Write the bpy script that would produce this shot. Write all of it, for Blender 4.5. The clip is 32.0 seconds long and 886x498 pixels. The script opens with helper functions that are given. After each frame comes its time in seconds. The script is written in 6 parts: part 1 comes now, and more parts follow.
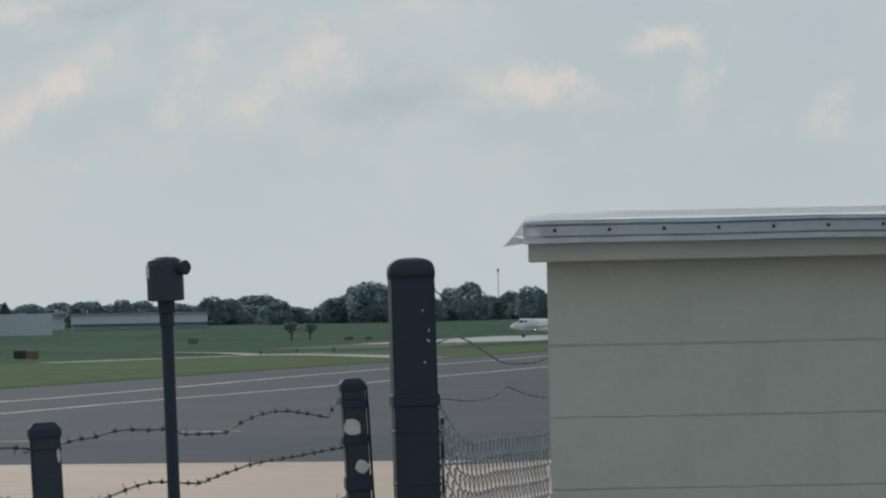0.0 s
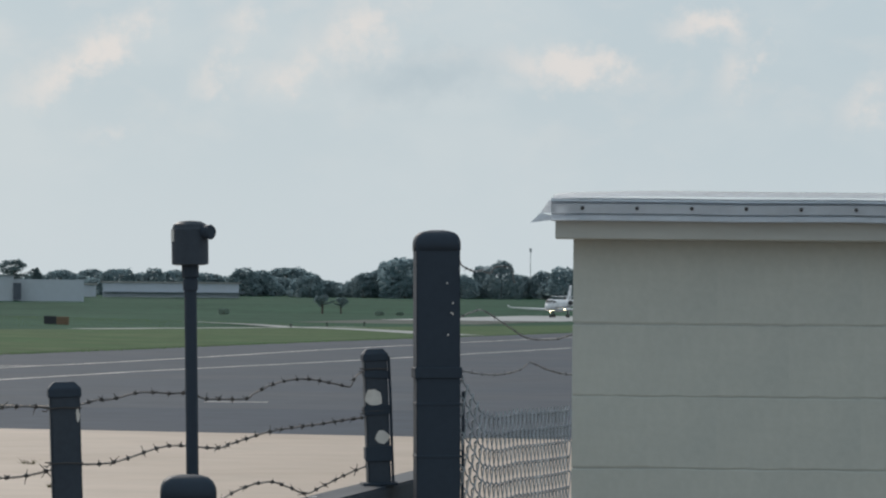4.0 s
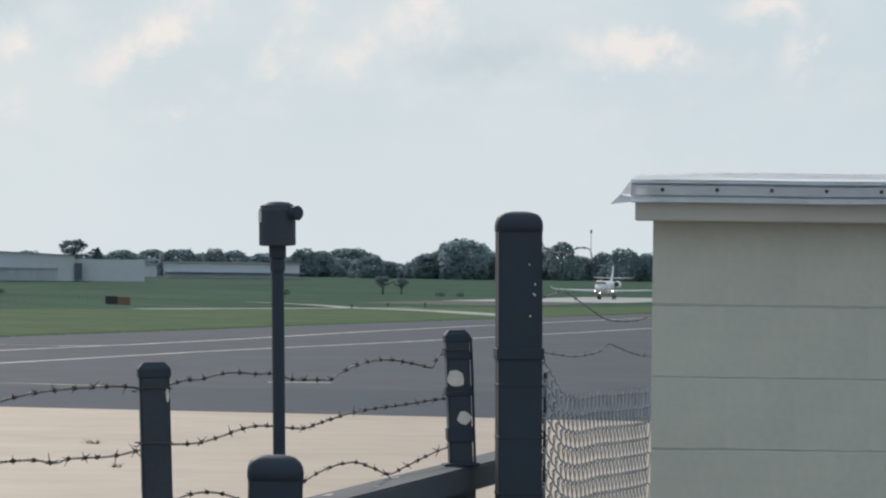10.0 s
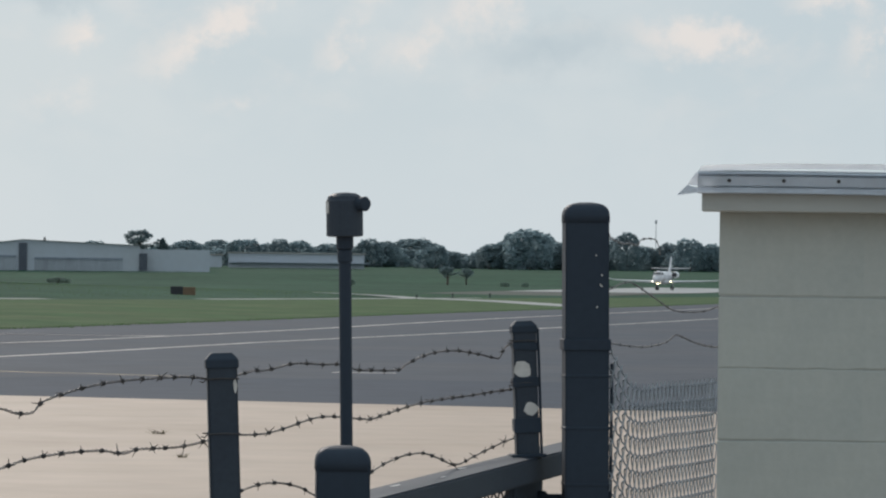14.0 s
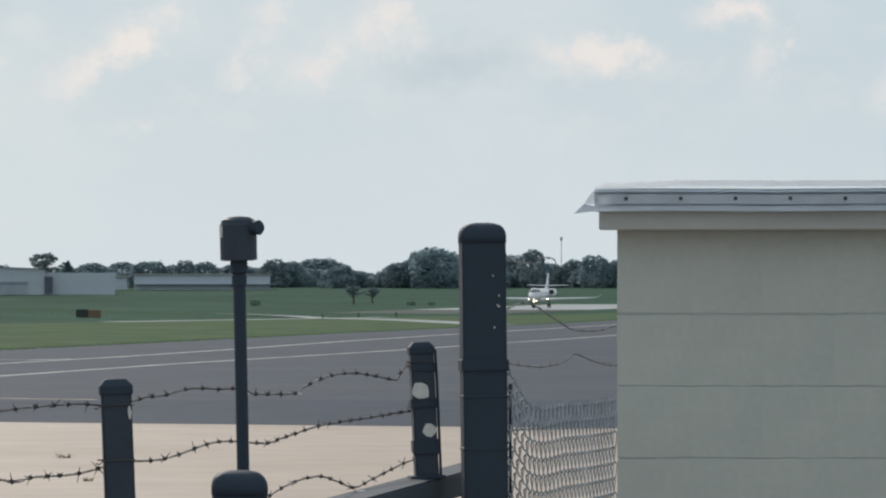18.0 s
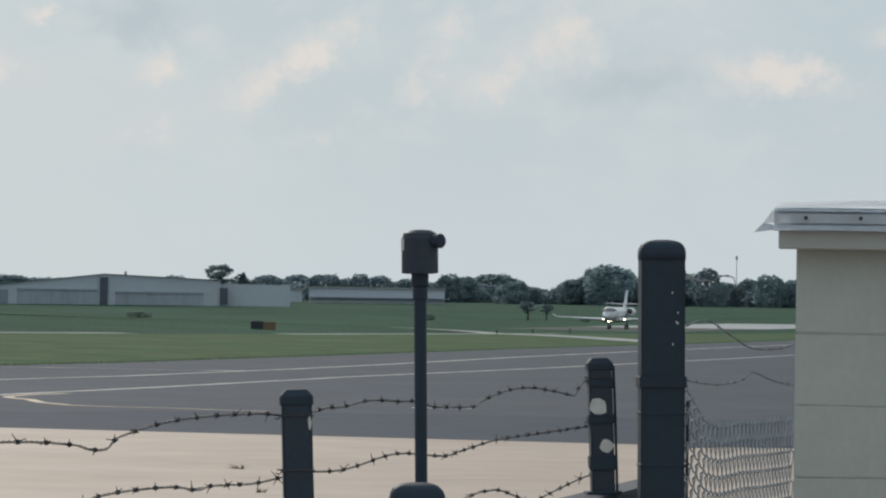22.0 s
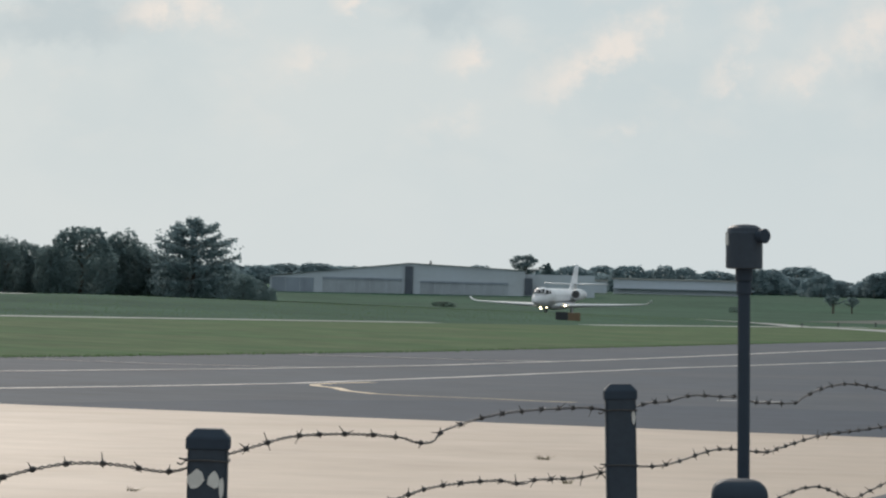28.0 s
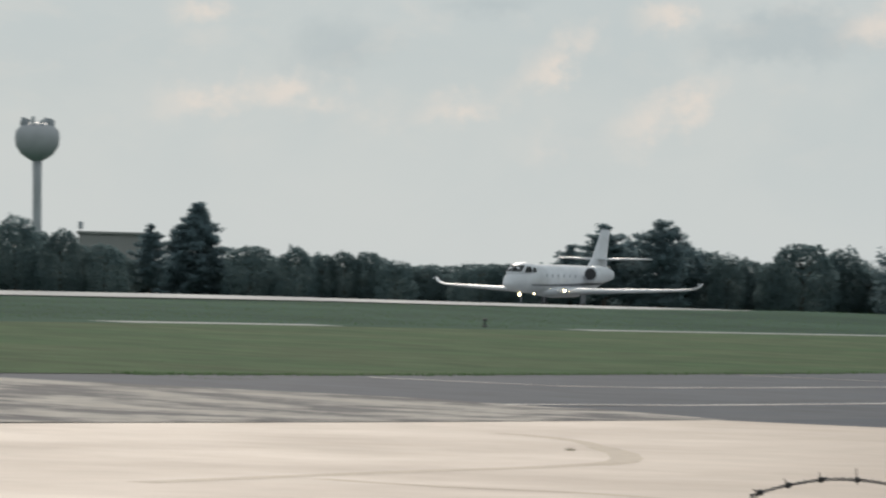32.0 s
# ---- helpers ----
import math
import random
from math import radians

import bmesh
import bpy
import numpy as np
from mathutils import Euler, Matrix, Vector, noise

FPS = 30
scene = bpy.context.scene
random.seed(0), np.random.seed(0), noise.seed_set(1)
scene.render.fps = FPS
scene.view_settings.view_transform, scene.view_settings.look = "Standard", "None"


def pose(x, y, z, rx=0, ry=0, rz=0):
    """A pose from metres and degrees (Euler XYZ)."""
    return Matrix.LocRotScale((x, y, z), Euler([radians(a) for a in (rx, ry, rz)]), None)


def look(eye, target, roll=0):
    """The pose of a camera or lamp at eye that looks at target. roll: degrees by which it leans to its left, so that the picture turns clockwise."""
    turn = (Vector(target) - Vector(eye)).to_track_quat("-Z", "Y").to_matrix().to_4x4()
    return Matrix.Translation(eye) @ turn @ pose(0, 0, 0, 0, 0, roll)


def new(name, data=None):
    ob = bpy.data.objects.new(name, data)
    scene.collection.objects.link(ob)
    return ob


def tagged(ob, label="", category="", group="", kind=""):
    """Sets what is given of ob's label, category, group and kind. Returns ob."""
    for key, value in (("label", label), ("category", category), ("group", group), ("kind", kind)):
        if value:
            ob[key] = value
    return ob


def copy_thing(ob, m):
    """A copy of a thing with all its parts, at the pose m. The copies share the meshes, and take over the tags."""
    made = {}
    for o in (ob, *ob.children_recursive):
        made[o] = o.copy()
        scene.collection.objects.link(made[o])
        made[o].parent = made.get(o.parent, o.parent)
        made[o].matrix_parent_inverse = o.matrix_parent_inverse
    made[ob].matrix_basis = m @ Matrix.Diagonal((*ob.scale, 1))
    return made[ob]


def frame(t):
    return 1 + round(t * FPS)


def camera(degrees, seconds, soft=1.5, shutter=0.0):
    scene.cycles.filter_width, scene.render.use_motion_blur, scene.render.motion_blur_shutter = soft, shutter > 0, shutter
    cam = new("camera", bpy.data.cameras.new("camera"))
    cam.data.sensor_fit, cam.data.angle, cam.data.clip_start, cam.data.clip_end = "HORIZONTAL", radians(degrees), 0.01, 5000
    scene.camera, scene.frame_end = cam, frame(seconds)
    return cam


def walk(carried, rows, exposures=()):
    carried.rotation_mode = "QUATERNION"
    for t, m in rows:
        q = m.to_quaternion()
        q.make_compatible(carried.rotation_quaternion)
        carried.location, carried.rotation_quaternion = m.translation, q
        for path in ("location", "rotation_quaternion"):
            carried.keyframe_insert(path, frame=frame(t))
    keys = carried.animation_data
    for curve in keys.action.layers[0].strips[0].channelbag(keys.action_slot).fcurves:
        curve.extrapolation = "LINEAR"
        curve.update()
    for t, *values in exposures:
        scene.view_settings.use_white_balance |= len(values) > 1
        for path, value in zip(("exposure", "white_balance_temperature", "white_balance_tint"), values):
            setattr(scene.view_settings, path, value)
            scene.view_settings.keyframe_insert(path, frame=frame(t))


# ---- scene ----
cam = camera(10.80, 32.0, soft=2.2, shutter=0.3)

# seconds, eye x y z, then degrees: turned to the left, raised, leant
GAZE = (
    (0, 0.042, 0.027, 2.413, -1.272, 0.833, -1.182), (0.5, 0.047, 0.024, 2.414, -1.640, 1.017, -1.053), (1, 0.050, 0.023, 2.410, -1.287, 1.162, -0.141),
    (1.5, 0.047, 0.012, 2.412, -0.651, 1.335, 0.381), (2, 0.053, 0.007, 2.412, -0.427, 1.086, 0.274), (2.5, 0.059, 0.008, 2.414, -0.358, 0.971, 0.183),
    (4.5, 0.059, 0.016, 2.394, -1.123, 0.334, 0.786), (5, 0.039, 0.012, 2.388, -0.759, 0.013, 1.709), (5.5, 0.016, -0.002, 2.384, -0.676, -0.547, 2.311),
    (6, -0.012, -0.008, 2.377, -0.562, -0.951, 2.202), (6.5, -0.013, -0.008, 2.391, -0.270, -0.641, 1.561), (7, -0.013, -0.010, 2.394, -0.190, -0.245, 1.320),
    (7.5, -0.006, -0.012, 2.398, -0.132, -0.027, 1.018), (8, -0.008, -0.005, 2.398, -0.253, -0.034, 0.961), (8.5, -0.013, -0.006, 2.398, -0.168, 0.064, 0.910),
    (9, -0.013, -0.009, 2.399, -0.019, 0.163, 0.868), (9.5, -0.001, -0.009, 2.401, -0.047, 0.236, 0.749), (10, 0.004, -0.001, 2.401, -0.131, 0.322, 0.692),
    (10.5, 0.002, 0.001, 2.403, -0.043, 0.458, 0.698), (11, -0.001, -0.004, 2.403, 0.155, 0.632, 0.811), (11.5, -0.003, -0.002, 2.403, 0.268, 0.812, 0.963),
    (12, -0.001, -0.008, 2.406, 0.376, 0.939, 1.009), (12.5, 0.003, -0.006, 2.406, 0.208, 0.853, 1.029), (13, 0.000, -0.001, 2.403, 0.196, 0.830, 1.237),
    (13.5, -0.005, -0.008, 2.403, 0.383, 0.710, 1.244), (14, -0.001, -0.005, 2.402, 0.660, 0.195, 0.713), (14.5, 0.016, -0.002, 2.403, 0.510, 0.155, 0.179),
    (15, 0.025, -0.002, 2.410, 0.067, 0.577, 0.004), (15.5, 0.028, -0.005, 2.410, -0.252, 0.557, -0.240), (17.5, 0.022, 0.018, 2.407, -0.621, 0.461, 0.142),
    (18, 0.022, 0.020, 2.409, -0.492, 0.432, -0.025), (18.5, 0.021, 0.016, 2.409, -0.424, 0.443, -0.136), (19, 0.022, 0.018, 2.409, -0.574, 0.591, -0.128),
    (19.5, 0.024, 0.015, 2.410, -0.450, 0.653, -0.022), (20, 0.025, 0.013, 2.411, -0.101, 0.668, 0.106), (20.5, 0.022, 0.010, 2.409, 0.409, 0.813, 0.468),
    (21, 0.012, 0.001, 2.408, 1.256, 0.849, 0.800), (21.5, 0.010, -0.004, 2.406, 1.457, 0.682, 0.852), (22, 0.010, -0.011, 2.406, 1.649, 0.613, 0.854),
    (22.5, 0.011, -0.003, 2.407, 1.717, 0.619, 0.897), (23, 0.007, -0.005, 2.405, 1.648, 0.462, 1.024), (23.5, -0.001, -0.008, 2.403, 1.828, 0.401, 1.357),
    (24, -0.007, -0.006, 2.402, 2.223, 0.422, 1.588), (24.5, -0.008, -0.002, 2.402, 2.581, 0.436, 1.687), (25, -0.010, 0.002, 2.403, 3.025, 0.455, 1.759),
    (25.5, -0.009, 0.005, 2.401, 3.364, 0.379, 1.838), (27.5, -0.031, 0.017, 2.410, 4.831, 0.303, 1.364), (28, -0.031, 0.018, 2.411, 5.371, 0.429, 1.415),
    (28.5, -0.032, 0.017, 2.410, 6.007, 0.467, 1.415), (29, -0.038, 0.019, 2.410, 6.686, 0.497, 1.459), (29.5, -0.040, 0.010, 2.412, 7.405, 0.515, 1.411),
    (30, -0.042, 0.005, 2.411, 8.065, 0.509, 1.518), (30.5, -0.047, -0.003, 2.410, 9.094, 0.435, 1.654), (31, -0.055, -0.008, 2.409, 10.386, 0.391, 1.689),
    (31.5, -0.065, -0.014, 2.408, 12.115, 0.351, 1.701), (32, -0.073, -0.015, 2.409, 14.168, 0.416, 1.509),
)


def gaze(x, y, z, left, up, lean):
    turn = Euler((0, 0, radians(left))).to_matrix() @ Euler((radians(90 + up), 0, 0)).to_matrix() @ Euler((0, 0, radians(lean))).to_matrix()
    return Matrix.Translation((x, y, z)) @ turn.to_4x4()


EXPOSURES = ((0, -0.2, 6420, 10.5), (0.5, -0.45, 6420, 10.5), (1, -0.72, 6400, 10.5), (1.5, -0.58, 6380, 10.5), (2, -0.27, 6360, 10.5), (4.5, 0.05, 6300, 10.5), (5, 0.2, 6280, 10.5), (5.5, 0.5, 6260, 10.5), (6, 0.64, 6260, 10.5), (7, 0.45, 6340, 11.5), (8, 0.03, 6360, 11.5), (9, 0.14, 6370, 11.5), (10, 0.20, 6370, 11.5), (11, 0.12, 6370, 11.5), (13, 0.06, 6370, 11.5), (18, 0.15, 6370, 11.5), (20, 0.12, 6380, 11), (22, -0.02, 6380, 10.5), (24, 0.02, 6420, 10.5), (28, 0.09, 6540, 10.5), (30, -0.04, 6590, 10.5), (32, -0.10, 6610, 10.5))
walk(cam, [(r[0], gaze(*r[1:])) for r in GAZE], EXPOSURES)

# ---- light ----
SUN_UP, SUN_LEFT = 25.0, 18.0          # degrees above the horizon, and to the left of straight ahead
world = bpy.data.worlds.new("overcast_sky")
scene.world = world
world.use_nodes = True


def node(tree, kind, **values):
    n = tree.nodes.new(kind)
    for k, v in values.items():
        if k in n.inputs:
            n.inputs[k].default_value = v
    return n


# clouds: degrees to the left, degrees up, half length, half breadth, tilt, density
BRIGHT_RIGHT = ((3.53, 2.87, 0.86, 0.24, 149, 1.0), (5.20, 2.74, 0.25, 0.21, 160, 0.7), (1.69, 3.37, 0.33, 0.24, 147, 0.5), (1.94, 2.68, 0.38, 0.17, 140, 0.7), (0.31, 3.19, 0.63, 0.38, 150, 0.75), (1.18, 2.61, 0.38, 0.21, 160, 0.6), (-2.41, 2.77, 0.75, 0.21, 6, 1.0), (-4.07, 3.33, 0.48, 0.17, 175, 1.0), (-4.49, 2.80, 0.36, 0.21, 124, 0.8), (3.74, 3.85, 0.62, 0.14, 176, 0.7), (-1.00, 3.78, 0.62, 0.21, 174, 0.45), (3.29, 1.98, 0.38, 0.14, 171, 0.4), (-5.98, 2.34, 0.39, 0.21, 133, 0.7))
BRIGHT_MIDDLE = ((7.24, 2.62, 0.45, 0.28, 165, 0.5), (5.42, 1.98, 0.47, 0.19, 168, 0.5), (8.10, 3.11, 0.41, 0.24, 171, 0.4), (8.86, 3.32, 0.51, 0.24, 165, 1.0), (6.59, 3.44, 0.20, 0.14, 164, 0.9), (11.52, 2.13, 0.65, 0.26, 150, 1.0))
BRIGHT_LEFT = ((14.10, 2.14, 0.35, 0.18, 168, 0.85), (12.90, 2.73, 0.65, 0.20, 139, 0.8), (11.52, 3.33, 0.36, 0.19, 163, 0.9), (13.04, 1.68, 0.31, 0.21, 169, 0.45), (17.28, 2.15, 0.46, 0.21, 167, 0.85), (16.18, 2.27, 0.59, 0.19, 178, 0.85), (17.26, 3.23, 0.33, 0.17, 168, 0.7), (15.07, 1.99, 0.44, 0.24, 160, 0.45))
GREY_BANKS = ((5.42, 3.38, 0.65, 0.30, 176, 0.8), (-0.60, 2.65, 1.10, 0.33, 172, 0.6), (9.97, 3.10, 1.08, 0.30, 175, 1.0), (15.55, 2.82, 0.70, 0.38, 168, 0.65), (13.65, 3.40, 0.62, 0.17, 177, 0.6), (2.80, 3.88, 1.0, 0.22, 178, 0.6))


def build_sky():
    t = world.node_tree
    t.nodes.clear()
    ln = t.links.new
    out, bg = node(t, "ShaderNodeOutputWorld"), node(t, "ShaderNodeBackground")
    sky = t.nodes.new("ShaderNodeTexSky")
    sky.sky_type, sky.sun_disc = "NISHITA", False
    sky.sun_elevation, sky.sun_rotation = radians(SUN_UP), radians(-SUN_LEFT)
    dim = t.nodes.new("ShaderNodeVectorMath")
    dim.operation = "SCALE"
    dim.inputs["Scale"].default_value = 0.1
    ln(sky.outputs[0], dim.inputs[0])
    co = t.nodes.new("ShaderNodeTexCoord")
    mp = t.nodes.new("ShaderNodeMapping")
    mp.inputs["Scale"].default_value = (40, 40, 68)
    mp.inputs["Rotation"].default_value = (0, 0.0, 0.3)
    ln(co.outputs["Generated"], mp.inputs[0])
    sep = t.nodes.new("ShaderNodeSeparateXYZ")
    ln(co.outputs["Generated"], sep.inputs[0])

    def spread(source, a, b, c=0.0, d=1.0):
        n = t.nodes.new("ShaderNodeMapRange")
        n.interpolation_type = "SMOOTHSTEP"
        for k, v in zip(("From Min", "From Max", "To Min", "To Max"), (a, b, c, d)):
            n.inputs[k].default_value = v
        ln(source, n.inputs[0])
        return n.outputs[0]

    def blend(factor, below, above):
        n = t.nodes.new("ShaderNodeMix")
        n.data_type = "RGBA"
        ln(factor, n.inputs["Factor"])
        for k, v in (("A", below), ("B", above)):
            if isinstance(v, tuple):
                n.inputs[k].default_value = (*v, 1)
            else:
                ln(v, n.inputs[k])
        return n.outputs["Result"]

    def times(p, q):
        n = t.nodes.new("ShaderNodeMath")
        n.operation = "MULTIPLY"
        ln(p, n.inputs[0])
        ln(q, n.inputs[1])
        return n.outputs[0]

    veil = node(t, "ShaderNodeTexNoise", Scale=0.5, Detail=5.0, Roughness=0.55, Distortion=0.3)
    puff = node(t, "ShaderNodeTexNoise", Scale=1.4, Detail=7.0, Roughness=0.55, Distortion=0.2)
    ln(mp.outputs[0], veil.inputs["Vector"])
    ln(mp.outputs[0], puff.inputs["Vector"])

    def maths(operation, *values):
        n = t.nodes.new("ShaderNodeMath")
        n.operation = operation
        for slot, v in zip(n.inputs, values):
            if isinstance(v, (int, float)):
                slot.default_value = v
            else:
                ln(v, slot)
        return n.outputs[0]

    # bearing to the left and height above the horizon, in degrees, ruffled so that cloud edges fray
    left = maths("MULTIPLY", maths("ARCTAN2", maths("MULTIPLY", sep.outputs[0], -1.0), sep.outputs[1]), 57.2958)
    height = maths("MULTIPLY", maths("ARCSINE", sep.outputs[2]), 57.2958)
    flat = t.nodes.new("ShaderNodeCombineXYZ")
    ln(left, flat.inputs[0])
    ln(height, flat.inputs[1])
    ruffle = node(t, "ShaderNodeTexNoise", Scale=2.3, Detail=5.0, Roughness=0.62)
    ln(flat.outputs[0], ruffle.inputs["Vector"])
    push = t.nodes.new("ShaderNodeVectorMath")
    push.operation = "MULTIPLY_ADD"
    push.inputs[1].default_value, push.inputs[2].default_value = (0.9, 0.7, 0), (-0.45, -0.35, 0)
    ln(ruffle.outputs["Color"], push.inputs[0])
    frayed = t.nodes.new("ShaderNodeVectorMath")
    frayed.operation = "ADD"
    ln(flat.outputs[0], frayed.inputs[0])
    ln(push.outputs[0], frayed.inputs[1])

    def banks(clouds, swell):
        """The sum of soft oval clouds: bearing, height, half length, half breadth, tilt (degrees) and density."""
        total = None
        for az, up, long, broad, tilt, dense in clouds:
            place = t.nodes.new("ShaderNodeMapping")
            place.vector_type = "TEXTURE"
            place.inputs["Location"].default_value = (az, up, 0)
            place.inputs["Rotation"].default_value = (0, 0, radians(tilt))
            place.inputs["Scale"].default_value = (long * swell, broad * swell, 1)
            ln(frayed.outputs[0], place.inputs[0])
            oval = t.nodes.new("ShaderNodeTexGradient")
            oval.gradient_type = "SPHERICAL"
            ln(place.outputs[0], oval.inputs[0])
            total = maths("MULTIPLY_ADD", oval.outputs["Fac"], dense, total if total is not None else 0.0)
        return total

    high = spread(sep.outputs[2], 0.012, 0.045)
    sheet_tone = blend(spread(veil.outputs[0], 0.36, 0.64), (0.482, 0.570, 0.612), (0.530, 0.602, 0.632))
    shade = spread(banks(GREY_BANKS, 1.5), 0.0, 0.70, 0.0, 0.80)
    tone = blend(shade, sheet_tone, (0.405, 0.498, 0.552))
    lit = maths("ADD", banks(BRIGHT_RIGHT, 1.75), maths("ADD", banks(BRIGHT_MIDDLE, 1.75), banks(BRIGHT_LEFT, 1.75)))
    wisp = spread(ruffle.outputs[0], 0.30, 0.68, 0.45, 1.15)
    lit = spread(maths("MULTIPLY", lit, wisp), 0.0, 0.86, 0.0, 0.95)
    loose = times(spread(puff.outputs[0], 0.50, 0.74, 0.0, 0.22), high)
    clouds = blend(maths("MAXIMUM", lit, loose), tone, (0.705, 0.675, 0.648))
    low = spread(sep.outputs[2], 0.0, 0.05, 0.8, 0.0)
    haze = t.nodes.new("ShaderNodeMix")
    haze.data_type = "RGBA"
    haze.inputs["B"].default_value = (0.53, 0.62, 0.665, 1)
    ln(low, haze.inputs["Factor"])
    ln(clouds, haze.inputs["A"])
    both = t.nodes.new("ShaderNodeMix")
    both.data_type = "RGBA"
    both.inputs["Factor"].default_value = 0.96
    ln(dim.outputs[0], both.inputs["A"])
    ln(haze.outputs["Result"], both.inputs["B"])
    ln(both.outputs["Result"], bg.inputs[0])
    bg.inputs[1].default_value = 1.0
    ln(bg.outputs[0], out.inputs[0])


build_sky()
sun = new("sun", bpy.data.lights.new("sun", "SUN"))
sun.data.energy, sun.data.angle, sun.data.color = 1.6, radians(10), (1.0, 0.90, 0.80)
a, b = radians(SUN_LEFT), radians(SUN_UP)
SUN_AT = Vector((-math.sin(a) * math.cos(b), math.cos(a) * math.cos(b), math.sin(b)))
sun.matrix_world = look(SUN_AT * 50, (0, 0, 0))


# ---- materials ----
def mat(name, color, rough=0.6, metal=0.0, vary=0.12, grain=20.0, stain=1.5, bump=0.0, tint=None, spec=0.5, per_piece=0.0, coords="Object", stretch=(1, 1, 1), through_light=0.0, turn=0.0, steps=(0.35, 0.7)):
    """A surface with variation at two scales (grain and stains, cycles a metre), relief and gloss."""
    m = bpy.data.materials.new(name)
    m.use_nodes = True
    t = m.node_tree
    ln = t.links.new
    p = t.nodes["Principled BSDF"]
    p.inputs["Roughness"].default_value, p.inputs["Metallic"].default_value = rough, metal
    p.inputs["Specular IOR Level"].default_value = spec
    co = t.nodes.new("ShaderNodeTexCoord")
    mp = t.nodes.new("ShaderNodeMapping")
    mp.vector_type = "TEXTURE"
    mp.inputs["Scale"].default_value = [1 / k for k in stretch]
    mp.inputs["Rotation"].default_value = (0, 0, radians(turn))
    ln(co.outputs[coords], mp.inputs[0])
    fine = node(t, "ShaderNodeTexNoise", Scale=grain, Detail=4.0, Roughness=0.6)
    wide = node(t, "ShaderNodeTexNoise", Scale=stain, Detail=5.0, Roughness=0.6)
    ln(mp.outputs[0], fine.inputs["Vector"])
    ln(mp.outputs[0], wide.inputs["Vector"])
    tint = tint or tuple(c * 0.75 for c in color)
    mix = t.nodes.new("ShaderNodeMix")
    mix.data_type = "RGBA"
    mix.inputs["A"].default_value, mix.inputs["B"].default_value = (*color, 1), (*tint, 1)
    rng = t.nodes.new("ShaderNodeMapRange")
    rng.inputs["From Min"].default_value, rng.inputs["From Max"].default_value = steps
    ln(wide.outputs[0], rng.inputs[0])
    ln(rng.outputs[0], mix.inputs["Factor"])
    val = t.nodes.new("ShaderNodeMapRange")
    val.inputs["From Min"].default_value, val.inputs["From Max"].default_value = 0.25, 0.75
    val.inputs["To Min"].default_value, val.inputs["To Max"].default_value = 1 - vary, 1 + vary
    ln(fine.outputs[0], val.inputs[0])
    hsv = t.nodes.new("ShaderNodeHueSaturation")
    ln(mix.outputs["Result"], hsv.inputs["Color"])
    last = val.outputs[0]
    if per_piece:
        info = t.nodes.new("ShaderNodeObjectInfo")
        pr = t.nodes.new("ShaderNodeMapRange")
        pr.inputs["To Min"].default_value, pr.inputs["To Max"].default_value = 1 - per_piece, 1 + per_piece
        ln(info.outputs["Random"], pr.inputs[0])
        mul = t.nodes.new("ShaderNodeMath")
        mul.operation = "MULTIPLY"
        ln(last, mul.inputs[0])
        ln(pr.outputs[0], mul.inputs[1])
        last = mul.outputs[0]
    ln(last, hsv.inputs["Value"])
    ln(hsv.outputs[0], p.inputs["Base Color"])
    ro = t.nodes.new("ShaderNodeMapRange")
    ro.inputs["To Min"].default_value, ro.inputs["To Max"].default_value = max(0.03, rough - 0.1), min(1.0, rough + 0.1)
    ln(wide.outputs[0], ro.inputs[0])
    ln(ro.outputs[0], p.inputs["Roughness"])
    if bump:
        bp = t.nodes.new("ShaderNodeBump")
        bp.inputs["Strength"].default_value, bp.inputs["Distance"].default_value = 0.6, bump
        ln(fine.outputs[0], bp.inputs["Height"])
        ln(bp.outputs[0], p.inputs["Normal"])
    if through_light:
        tr, ms = t.nodes.new("ShaderNodeBsdfTranslucent"), t.nodes.new("ShaderNodeMixShader")
        ln(hsv.outputs[0], tr.inputs["Color"])
        ms.inputs[0].default_value = through_light
        ln(p.outputs[0], ms.inputs[1])
        ln(tr.outputs[0], ms.inputs[2])
        ln(ms.outputs[0], t.nodes["Material Output"].inputs["Surface"])
    return m


def glow(name, color, power):
    m = bpy.data.materials.new(name)
    m.use_nodes = True
    p = m.node_tree.nodes["Principled BSDF"]
    p.inputs["Base Color"].default_value = (*color, 1)
    p.inputs["Emission Color"].default_value, p.inputs["Emission Strength"].default_value = (*color, 1), power
    return m


M_GRASS = mat("rough_field_grass", (0.034, 0.094, 0.057), 0.95, vary=0.32, grain=0.4, stain=0.035, tint=(0.022, 0.060, 0.039), spec=0.04)
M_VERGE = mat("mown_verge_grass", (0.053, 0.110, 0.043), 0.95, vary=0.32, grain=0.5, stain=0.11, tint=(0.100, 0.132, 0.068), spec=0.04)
M_CONCRETE = mat("apron_concrete", (0.438, 0.338, 0.262), 0.68, vary=0.09, grain=0.9, stain=0.2, tint=(0.388, 0.295, 0.224), spec=0.45)
M_ASPHALT = mat("taxiway_asphalt", (0.045, 0.062, 0.086), 0.83, vary=0.25, grain=0.9, stain=0.07, tint=(0.075, 0.086, 0.103), spec=0.11, stretch=(0.6, 1.0, 1))
M_ASPHALT_NEW = mat("newer_dark_asphalt", (0.035, 0.052, 0.077), 0.83, vary=0.2, grain=0.9, stain=0.07, tint=(0.050, 0.066, 0.092), spec=0.11)
M_WORN = mat("worn_pale_asphalt", (0.070, 0.070, 0.076), 0.85, vary=0.3, grain=2.0, stain=0.45, tint=(0.45, 0.40, 0.35), spec=0.2, stretch=(0.8, 1, 1), turn=-4, steps=(0.43, 0.57))
